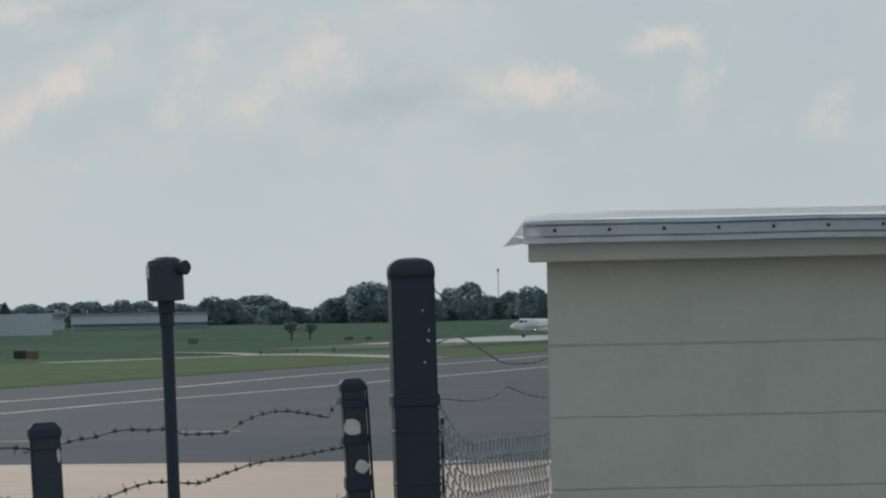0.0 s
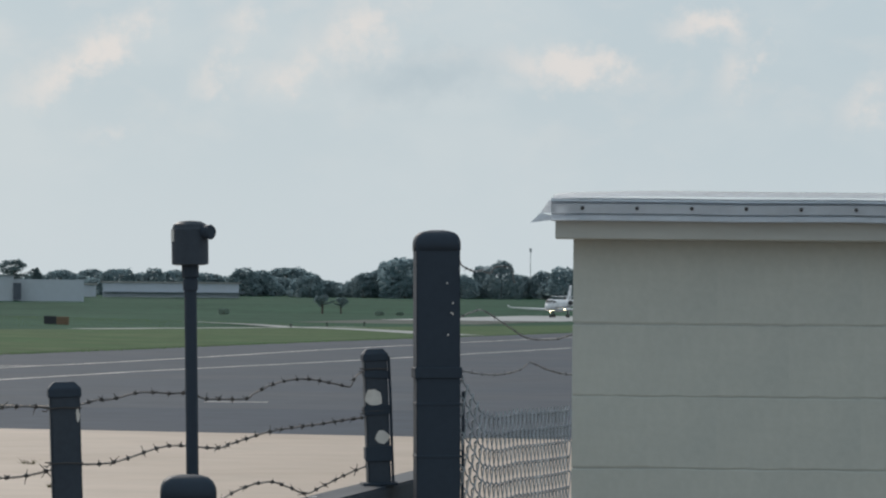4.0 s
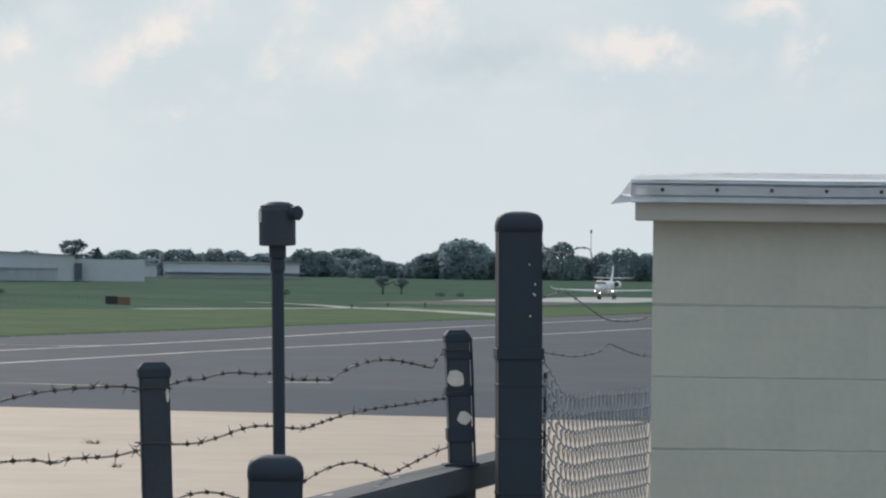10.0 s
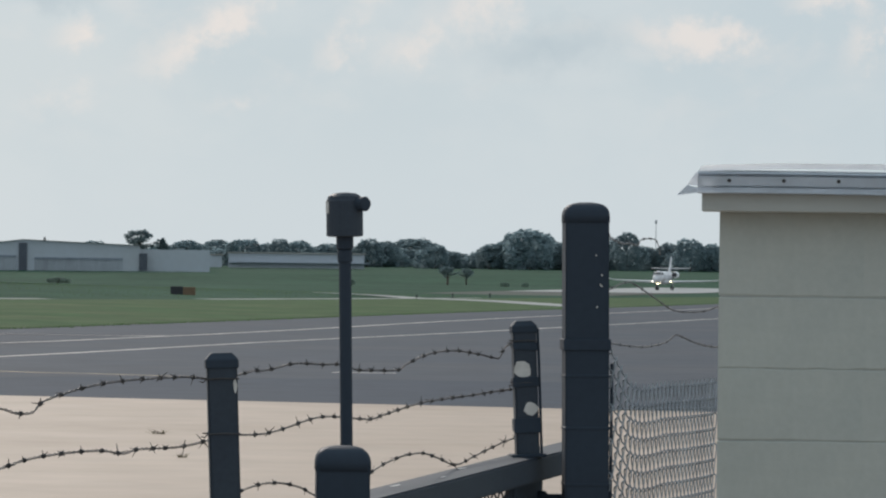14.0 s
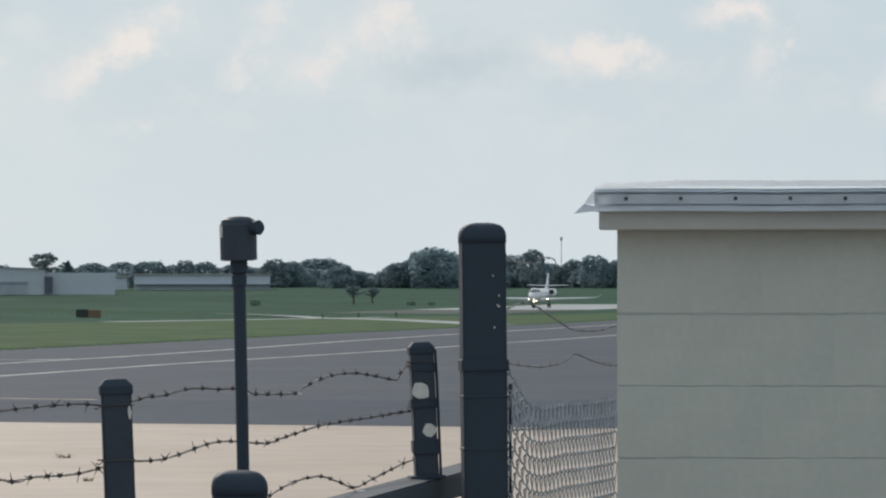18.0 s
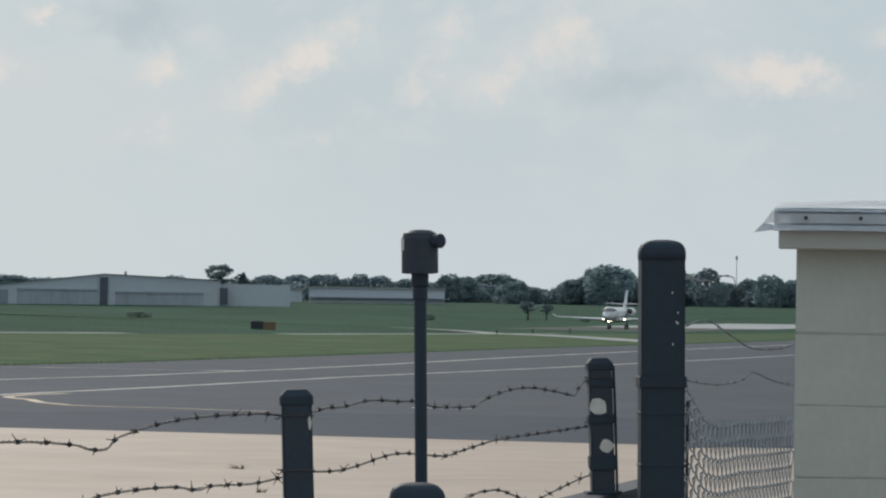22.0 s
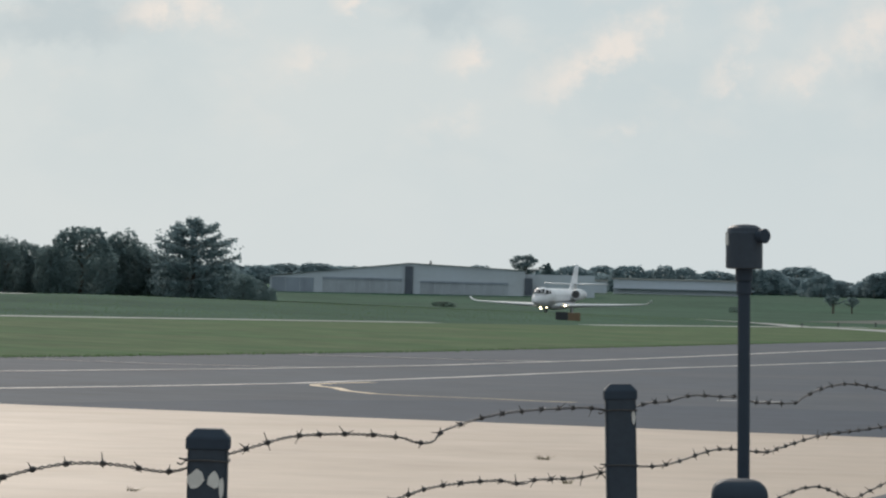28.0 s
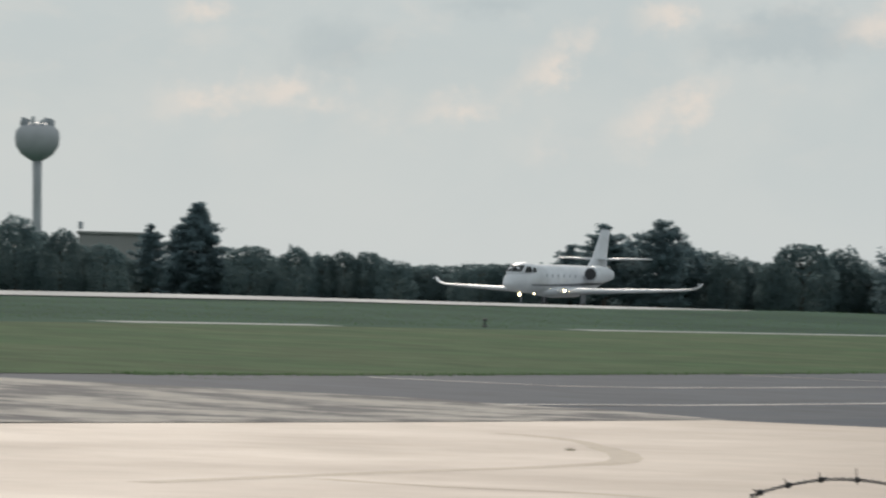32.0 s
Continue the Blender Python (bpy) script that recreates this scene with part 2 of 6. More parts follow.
M_RUNWAY = mat("runway_concrete", (0.36, 0.375, 0.375), 0.75, vary=0.08, grain=0.6, stain=0.05, spec=0.3)
M_STRIP = mat("weathered_strip_concrete", (0.35, 0.365, 0.355), 0.8, vary=0.1, grain=0.6, stain=0.05, spec=0.2)
M_RUNWAY_DARK = mat("runway_asphalt", (0.085, 0.10, 0.088), 0.85, vary=0.1, grain=0.6, stain=0.05, spec=0.1)
M_WHITE_LINE = mat("faded_white_paint", (0.56, 0.52, 0.48), 0.6, vary=0.25, grain=2.0, stain=0.3, tint=(0.28, 0.27, 0.27))
M_YELLOW_LINE = mat("faded_yellow_paint", (0.56, 0.41, 0.23), 0.6, vary=0.25, grain=2.0, stain=0.3, tint=(0.34, 0.26, 0.17))
M_SKID = mat("tyre_skid_film", (0.325, 0.245, 0.165), 0.7, vary=0.15, grain=3.0, stain=0.4, tint=(0.39, 0.300, 0.215), spec=0.4)
M_BLACK = mat("black_powder_coat", (0.027, 0.040, 0.059), 0.65, vary=0.06, grain=60.0, stain=3.0, bump=0.0002, tint=(0.032, 0.046, 0.066), spec=0.18)
M_BLACK_WORN = mat("worn_black_paint", (0.028, 0.040, 0.058), 0.6, vary=0.12, grain=90.0, stain=5.0, bump=0.0003, tint=(0.038, 0.052, 0.070), spec=0.28)
M_PRIMER = mat("bare_primer", (0.62, 0.62, 0.60), 0.6, vary=0.1, grain=60.0, stain=9.0)
M_GALV = mat("galvanised_wire", (0.27, 0.310, 0.345), 0.6, metal=0.12, vary=0.3, grain=30.0, stain=5.0)
M_BARB = mat("rusty_barbed_wire", (0.074, 0.074, 0.078), 0.6, metal=0.5, vary=0.3, grain=120.0, stain=20.0, tint=(0.060, 0.055, 0.054))
M_BARB_GREY = mat("weathered_grey_wire", (0.16, 0.165, 0.175), 0.6, metal=0.5, vary=0.3, grain=120.0, stain=20.0, tint=(0.10, 0.10, 0.11))
M_DARKWIRE = mat("dark_coated_wire", (0.03, 0.03, 0.033), 0.5, vary=0.2, grain=60.0, stain=5.0)
M_BLOCK = mat("painted_concrete_block", (0.468, 0.494, 0.461), 0.8, vary=0.05, grain=38.0, stain=2.2, bump=0.0012, tint=(0.410, 0.442, 0.422), per_piece=0.006, spec=0.3)
M_JOINT = mat("painted_mortar", (0.39, 0.418, 0.40), 0.8, vary=0.08, grain=90.0, stain=4.0, bump=0.001)
M_FASCIA = mat("painted_fascia_board", (0.44, 0.462, 0.445), 0.7, vary=0.05, grain=30.0, stain=3.0, bump=0.0005, stretch=(0.2, 1, 1), spec=0.3)
M_METAL_EDGE = mat("white_metal_drip_edge", (0.70, 0.745, 0.80), 0.45, metal=0.1, vary=0.06, grain=25.0, stain=4.0, tint=(0.60, 0.645, 0.70))
M_ROOF = mat("white_roof_sheet", (0.94, 0.95, 0.97), 0.6, metal=0.8, vary=0.02, grain=6.0, stain=1.0, tint=(0.91, 0.92, 0.94), spec=0.6)
M_SCREW = mat("dark_rubber_screw", (0.04, 0.04, 0.045), 0.5, vary=0.1)
M_JET = mat("white_aircraft_paint", (0.80, 0.80, 0.82), 0.42, vary=0.02, grain=4.0, stain=0.4, spec=0.3)
M_JET_GREY = mat("grey_aircraft_trim", (0.20, 0.21, 0.24), 0.3, vary=0.05, grain=4.0)
# Cabin glass is coloured pale grey to stand in for glare washing it out.
M_CABIN_PANE = mat("washed_out_cabin_glass", (0.52, 0.53, 0.56), 0.3, vary=0.03, grain=4.0)
M_GLASS = mat("dark_cockpit_glass", (0.02, 0.022, 0.026), 0.08, vary=0.02, grain=2.0, spec=0.8)
M_INTAKE = mat("dark_engine_intake", (0.03, 0.03, 0.033), 0.5, vary=0.1)
M_CHROME = mat("polished_lip", (0.70, 0.71, 0.73), 0.2, metal=0.9, vary=0.03)
M_TYRE = mat("black_tyre", (0.03, 0.03, 0.03), 0.8, vary=0.1)
M_LAMP_W = glow("landing_lamp_white", (1.0, 0.93, 0.75), 7.0)
M_LAMP_Y = glow("landing_lamp_warm", (1.0, 0.84, 0.50), 14.0)
M_BARK = mat("tree_bark", (0.10, 0.08, 0.065), 0.9, vary=0.25, grain=8.0, stain=1.0)
# Haze over the wood is put into the leaf colour, lighter and bluer.
M_LEAF = mat("hazed_summer_leaves", (0.205, 0.275, 0.280), 0.85, vary=0.2, grain=1.2, stain=0.25, tint=(0.172, 0.234, 0.238), spec=0.3, per_piece=0.08, through_light=0.72)
# Far belt leaves: distance haze is put into the base colour, paler and bluer.
M_LEAF_HAZED = mat("haze_tinted_leaves", (0.292, 0.378, 0.408), 0.85, vary=0.12, grain=0.6, stain=0.12, tint=(0.262, 0.342, 0.370), spec=0.3, per_piece=0.10, through_light=0.72)
# The needle colour is lifted and blued for haze as well.
M_NEEDLE = mat("hazed_pine_needles", (0.245, 0.322, 0.342), 0.85, vary=0.2, grain=1.2, stain=0.25, tint=(0.180, 0.242, 0.256), spec=0.3, per_piece=0.08, through_light=0.72)
M_BUSH = mat("field_bush_leaves", (0.21, 0.29, 0.25), 0.8, vary=0.2, grain=1.5, stain=0.3, spec=0.4, through_light=0.5)
# Distance haze is mixed into the hangar wall, door and slot colours.
M_HANGAR = mat("hazed_hangar_wall", (0.47, 0.52, 0.585), 0.6, vary=0.04, grain=0.8, stain=0.06, tint=(0.45, 0.48, 0.52))
M_HANGAR_ROOF = mat("weathered_roof_sheet", (0.36, 0.35, 0.33), 0.6, vary=0.06, grain=0.6, stain=0.08)
M_DOOR = mat("hazed_door_sheet", (0.26, 0.30, 0.36), 0.5, vary=0.06, grain=0.7, stain=0.1, stretch=(3, 1, 1))
M_DOOR_PALE = mat("pale_hangar_door_sheet", (0.37, 0.405, 0.45), 0.5, vary=0.06, grain=0.7, stain=0.1, stretch=(3, 1, 1))
M_DARK_SLOT = mat("hazed_dark_recess", (0.085, 0.10, 0.13), 0.6, vary=0.1, grain=1.0)
M_TAN = mat("tan_building_panel", (0.36, 0.35, 0.33), 0.7, vary=0.05, grain=0.6, stain=0.07)
M_TOWER = mat("grey_tower_paint", (0.52, 0.52, 0.53), 0.55, vary=0.05, grain=0.8, stain=0.1)
M_ORANGE = mat("orange_sign_panel", (0.19, 0.118, 0.068), 0.5, vary=0.12, grain=2.0)
M_SIGN_BLACK = mat("black_sign_panel", (0.022, 0.024, 0.03), 0.5, vary=0.1, grain=2.0)
M_STEEL = mat("dull_mast_steel", (0.46, 0.48, 0.50), 0.5, metal=0.5, vary=0.1)
M_TUFT = mat("grass_blades", (0.12, 0.20, 0.085), 0.9, vary=0.2, grain=0.8, stain=0.08, tint=(0.098, 0.170, 0.075), spec=0.1, through_light=0.5)
M_BIRD = mat("dark_bird_feathers", (0.05, 0.045, 0.04), 0.8, vary=0.2, grain=60.0, stain=20.0)
M_WEED = mat("dry_weed", (0.14, 0.12, 0.05), 0.9, vary=0.3, grain=12.0)


# ---- building blocks ----
def box(bm, x0, y0, z0, x1, y1, z1, m=None):
    vs = [bm.verts.new((x, y, z)) for x in (x0, x1) for y in (y0, y1) for z in (z0, z1)]
    for q in ((0, 1, 3, 2), (4, 6, 7, 5), (0, 4, 5, 1), (2, 3, 7, 6), (0, 2, 6, 4), (1, 5, 7, 3)):
        bm.faces.new([vs[i] for i in q])
    if m is not None:
        bmesh.ops.transform(bm, matrix=m, verts=vs)
    return vs


def bevelled(bm, width, segments=1):
    bmesh.ops.bevel(bm, geom=list(bm.edges), offset=width, segments=segments, affect="EDGES", clamp_overlap=True)
    return bm


def ring(bm, centre, across, over, rx, ry, n):
    return [bm.verts.new(centre + across * (rx * math.cos(2 * math.pi * i / n)) + over * (ry * math.sin(2 * math.pi * i / n))) for i in range(n)]


def bridge(bm, a, b):
    n = len(a)
    for i in range(n):
        bm.faces.new((a[i], a[(i + 1) % n], b[(i + 1) % n], b[i]))


def tube(bm, points, radii, n=6, caps=True):
    """A round tube through the points; radii: one, or one a point."""
    pts = [Vector(p) for p in points]
    rad = radii if isinstance(radii, (list, tuple)) else [radii] * len(pts)
    last = None
    ref = Vector((0, 0, 1))
    for i, p in enumerate(pts):
        way = (pts[min(i + 1, len(pts) - 1)] - pts[max(i - 1, 0)]).normalized()
        if abs(way.dot(ref)) > 0.95:
            ref = Vector((1, 0.05, 0)).normalized()
        across = way.cross(ref).normalized()
        now = ring(bm, p, across, across.cross(way).normalized(), rad[i], rad[i], n)
        if last:
            bridge(bm, last, now)
        elif caps:
            bm.faces.new(list(reversed(now)))
        last = now
    if caps:
        bm.faces.new(last)
    return bm


def lathe(bm, profile, n=20, centre=(0, 0, 0), m=None):
    """A body of revolution about z from (radius, height) pairs."""
    rows, made = [], []
    for r, z in profile:
        row = [bm.verts.new((centre[0] + r * math.cos(2 * math.pi * i / n), centre[1] + r * math.sin(2 * math.pi * i / n), centre[2] + z)) for i in range(n)]
        rows.append(row)
        made += row
    for a, b in zip(rows, rows[1:]):
        bridge(bm, a, b)
    bm.faces.new(list(reversed(rows[0])))
    bm.faces.new(rows[-1])
    if m is not None:
        bmesh.ops.transform(bm, matrix=m, verts=made)
    return bm


def mesh_of(name, bm, material, smooth=False):
    bmesh.ops.recalc_face_normals(bm, faces=bm.faces)
    me = bpy.data.meshes.new(name)
    bm.to_mesh(me)
    bm.free()
    me.materials.append(material)
    if smooth:
        me.polygons.foreach_set("use_smooth", [True] * len(me.polygons))
    return me


def part(name, bm, material, parent=None, label="", smooth=False, at=None):
    ob = new(name, mesh_of(name, bm, material, smooth))
    if parent is not None:
        ob.parent = parent
    if at is not None:
        ob.matrix_basis = at
    return tagged(ob, label)


def thing(name, m, label, category, group="", kind=""):
    ob = new(name)
    ob.matrix_basis = m
    ob.empty_display_size = 0.2
    return tagged(ob, label, category, group, kind)


def sheet(name, points, z, material, label, category, kind="structure"):
    """A flat paved surface with an outline of (x, y) corners."""
    bm = bmesh.new()
    bm.faces.new([bm.verts.new((x, y, z)) for x, y in points])
    ob = part(name, bm, material, None, label)
    return tagged(ob, "", category, "", kind)


# ---- the lie of the land: u runs along the runway away from the camera, v across it to the left ----
UX, UY = 0.196, 0.981


def uv_to_xy(u, v):
    return u * UX - v * UY, u * UY + v * UX


def xy_to_uv(x, y):
    return x * UX + y * UY, -x * UY + y * UX


Z_EDGE = ((0, 95, 290, 2000), (0.26, 0.22, 0.0, 0.0))
Z_STRIP = ((0, 138, 292, 600, 900, 1100, 1300, 1500), (1.2, 0.84, 0.0, -1.1, -1.3, -1.3, 0.9, 2.0))
Z_HUMP = ((0, 200, 255, 274, 290, 306, 336, 371, 410, 440, 600, 900, 1100, 1300, 1500), (1.2, 1.05, 1.05, 1.15, 1.22, 1.09, 0.81, 0.44, 0.05, -0.11, -1.6, -1.75, -1.6, 0.9, 2.0))
Z_RUNWAY = ((0, 248, 322, 383, 535, 697, 881, 972, 1050, 1100, 1300, 1500, 4000), (1.6, 1.33, 0.98, 0.58, -1.2, -2.2, -1.9, -1.75, 0.0, 0.3, 0.9, 2.0, 2.3))


def land(u, v):
    u = max(u, 0.0)
    k = (0.0, float(np.interp(u, *Z_EDGE)), float(np.interp(u, *Z_STRIP)), float(np.interp(u, *Z_HUMP)), float(np.interp(u, *Z_RUNWAY)), float(np.interp(u, *Z_RUNWAY)))
    shoulder, dip = float(np.interp(u, (0, 300, 345), (0.22, 0.18, 0.0))), float(np.interp(u, (0, 322, 376, 480, 528, 690), (0.58, 0.56, 0.42, 0.33, 0.25, 0.0)))
    return float(np.interp(v, (38, 47.5, 76, 112, 127, 132, 138), k[:4] + (k[4] - shoulder, k[4], k[4] - dip)))


def on_land(az, d):
    """The place on the land at a bearing (degrees to the left) and a distance."""
    x, y = -math.sin(radians(az)) * d, math.cos(radians(az)) * d
    return x, y, land(*xy_to_uv(x, y))


def land_strip(name, us, vs, lift, material, label, category, kind="structure"):
    bm = bmesh.new()
    grid = []
    for u in us:
        row = []
        for v in vs:
            x, y = uv_to_xy(u, v)
            row.append(bm.verts.new((x, y, land(u, v) + lift)))
        grid.append(row)
    for a, b in zip(grid, grid[1:]):
        for i in range(len(vs) - 1):
            bm.faces.new((a[i], a[i + 1], b[i + 1], b[i]))
    return tagged(part(name, bm, material, None, label, smooth=True), "", category, "", kind)


def build_ground():
    us = [-3800, -1500, -600, -200, -60] + list(range(0, 1600, 12)) + [1700, 2000, 2600, 3400, 4600]
    vs = [-3800, -1500, -600, -250, -120, -60, -25, 0, 15, 25, 38, 47.5, 55, 62, 70, 76, 82, 90, 100, 106, 112, 118, 127, 132, 138, 146, 160, 200, 300, 500, 900, 1800, 3800]
    land_strip("ground", us, vs, -0.05, M_GRASS, "mown green airfield grass reaching to the far trees", "grass")
    # pavements
    us = list(range(-60, 1500, 12))
    land_strip("taxiway", us, [-60, -25, 0, 15, 25, 38, 47.5], 0.0, M_ASPHALT, "dark grey asphalt taxiway with faded lines", "taxiway")
    land_strip("taxiway", list(range(-60, 118, 12)), [47.5, 51, 55], 0.0, M_ASPHALT, "widening asphalt shoulder of the taxiway", "taxiway")
    sheet("apron", [(-60, -40), (60, -40), (60, 58), (1.0, 78.6), (-16.2, 84.8), (-20.2, 77.3), (-24.2, 70.8), (-40, 45), (-60, 20)], 0.02, M_CONCRETE, "sunlit pale concrete apron beside the taxiway", "apron")
    sheet("asphalt_seam", [(-16.15, 85.0), (1.0, 78.8), (60, 58.2), (60, 84), (12, 95), (0.8, 97.2), (-4, 97.5), (-9, 96.6), (-12.5, 93), (-15, 88)], 0.004, M_ASPHALT_NEW, "darker newer asphalt band along the apron edge", "taxiway")
    for u0, u1, stuff, label in ((60, 348, M_RUNWAY, "pale concrete runway beyond the grass"), (336, 816, M_RUNWAY_DARK, "dull asphalt middle of the runway"), (804, 972, M_RUNWAY, "pale concrete end of the runway")):
        land_strip("runway", list(range(u0, u1, 12)), [127, 132, 138, 144, 152, 159], 0.02, stuff, label, "runway")
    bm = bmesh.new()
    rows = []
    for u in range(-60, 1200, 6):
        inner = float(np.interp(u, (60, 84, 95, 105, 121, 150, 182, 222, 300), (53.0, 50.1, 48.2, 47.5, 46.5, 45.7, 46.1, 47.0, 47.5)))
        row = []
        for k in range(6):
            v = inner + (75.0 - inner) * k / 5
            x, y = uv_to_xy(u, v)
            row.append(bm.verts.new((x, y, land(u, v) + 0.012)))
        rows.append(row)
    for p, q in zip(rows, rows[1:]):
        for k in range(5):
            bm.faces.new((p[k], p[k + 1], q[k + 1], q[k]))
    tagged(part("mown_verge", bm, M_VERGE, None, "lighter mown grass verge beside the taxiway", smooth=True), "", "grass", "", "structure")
    for u0, u1 in ((134, 157), (172, 260), (286, 380)):
        land_strip("service_strip", list(range(u0, u1, 8)), [75.2, 76.8], 0.02, M_STRIP, "narrow pale paved strip crossing the grass", "strip")
    way = ((-14.5, 388), (-9.7, 378), (-4.5, 350), (-0.3, 321), (3.8, 285), (6.0, 268), (8.0, 258))
    bm = bmesh.new()
    rows = []
    for i in range(31):
        y = 388 - 114 * i / 30
        x = float(np.interp(-y, [-p[1] for p in way], [p[0] for p in way]))
        rows.append([bm.verts.new((xx, y, land(*xy_to_uv(xx, y)) + 0.03)) for xx in (x - 1.5, x, x + 1.5)])
    for p, q in zip(rows, rows[1:]):
        for i in (0, 1):
            bm.faces.new((p[i], q[i], q[i + 1], p[i + 1]))
    tagged(part("link_taxiway", bm, M_STRIP, None, "narrow pale paved link curving out of the grass"), "", "taxiway", "", "structure")


build_ground()


def line(name, pts, width, material, label, lift=0.005):
    bm = bmesh.new()
    rows = []
    for i, (x, y) in enumerate(pts):
        x0, y0 = pts[max(i - 1, 0)]
        x1, y1 = pts[min(i + 1, len(pts) - 1)]
        d = math.hypot(x1 - x0, y1 - y0)
        nx, ny = -(y1 - y0) / d * width / 2, (x1 - x0) / d * width / 2
        rows.append([bm.verts.new((x + s * nx, y + s * ny, land(*xy_to_uv(x, y)) + lift)) for s in (-1, 1)])
    for p, q in zip(rows, rows[1:]):
        bm.faces.new((p[0], q[0], q[1], p[1]))
    return tagged(part(name, bm, material, None, label), "", "marking", "", "structure")


def along(v, u0, u1, step=12.0):
    n = max(2, int((u1 - u0) / step))
    return [uv_to_xy(u0 + (u1 - u0) * i / n, v) for i in range(n + 1)]


line("edge_line", [uv_to_xy(*p) for p in ((95.6, 47.4), (96.6, 45.7), (97.6, 43.6), (100.6, 42.4), (105.2, 41.7), (117.9, 40.3), (131, 39.5), (150, 39.4), (165, 39.7), (191.6, 40.7), (219.9, 41.3), (290, 42.2), (400, 42.4))], 0.30, M_WHITE_LINE, "faded white taxiway edge line")
line("cross_line", [uv_to_xy(*p) for p in ((115.6, 46.3), (116.9, 43.7), (118.7, 42.1), (121.5, 40.3))], 0.3, M_WHITE_LINE, "faded white line running to the grass")
line("cross_line", [uv_to_xy(*p) for p in ((136.6, 45.4), (137.6, 44.5), (139.0, 43.5), (140.9, 41.9), (142.2, 40.4), (144.5, 39.5))], 0.5, M_WHITE_LINE, "faded white line running to the grass")
line("centre_line", [uv_to_xy(*p) for p in ((84, 39.2), (90, 37.3), (97.4, 35.8), (104, 34.8), (117.5, 34.5), (138, 34.6), (164, 33.8), (200, 33.4), (300, 33.4), (420, 33.4))], 0.28, M_WHITE_LINE, "faded pale taxiway guide line")
line("lead_off_line", [(-12.2, 112.5), (-12.9, 110.2), (-13.15, 108.4), (-12.95, 107.0), (-12.3, 105.5), (-11.75, 102.8), (-10.9, 100.8), (-9.8, 99.8), (-8.5, 99.4), (-7.6, 98.6), (-6.4, 98.0)], 0.26, M_YELLOW_LINE, "faded yellow lead-off curve")
line("short_dash", [(-3.6, 103.3), (-2.2, 103.3)], 0.5, M_WHITE_LINE, "short white painted dash on the asphalt")


def build_worn_patch():
    inner = ((-16.2, 84.8), (-20.25, 77.6), (-24.25, 71.2), (-40, 45.4), (-60, 20.4))
    outer = ((-16.1, 85.2), (-19.4, 89.6), (-23.5, 91.0), (-34.0, 88.7), (-60, 82))
    bm = bmesh.new()
    rows = []
    for i in range(33):
        k = (i / 32) ** 1.6 * 4
        j = min(3, int(k))
        f = k - j
        p, q = [[w[j][c] * (1 - f) + w[j + 1][c] * f for c in (0, 1)] for w in (inner, outer)]
        row = []
        for m in range(13):
            x, y = p[0] + (q[0] - p[0]) * m / 12, p[1] + (q[1] - p[1]) * m / 12
            row.append(bm.verts.new((x, y, land(*xy_to_uv(x, y)) + 0.025)))
        rows.append(row)
    for p, q in zip(rows, rows[1:]):
        for m in range(12):
            bm.faces.new((p[m], q[m], q[m + 1], p[m + 1]))
    tagged(part("worn_patch", bm, M_WORN, None, "worn pale scuffed asphalt along the apron edge"), "", "pavement", "", "structure")


build_worn_patch()
line("skid_mark", [(-17.6, 73.2), (-17.0, 72.7), (-16.4, 72.0), (-15.6, 70.5), (-14.8, 68.3)], 0.30, M_SKID, "curved tan tyre mark on the apron", 0.0225)
line("skid_mark", [(-14.85, 68.4), (-14.02, 66.1), (-13.55, 64.2), (-13.35, 62.9), (-13.45, 61.5)], 0.46, M_SKID, "broad end of the curved tyre mark", 0.023)
line("skid_mark", [(-13.5, 61.6), (-13.96, 59.7), (-14.6, 58.1), (-15.2, 56.2), (-15.8, 54.2), (-16.6, 51.5)], 0.40, M_SKID, "faint curved tyre mark on the apron", 0.0225)
line("skid_mark", [(-15.2, 54.2), (-14.4, 53.7), (-13.3, 53.25), (-12.3, 53.2), (-11.5, 52.9), (-10, 52.0)], 0.3, M_SKID, "faint straight tyre mark on the apron", 0.0225)


# ---- shed ----
WALL_Y, WALL_X = 13.217, 0.626


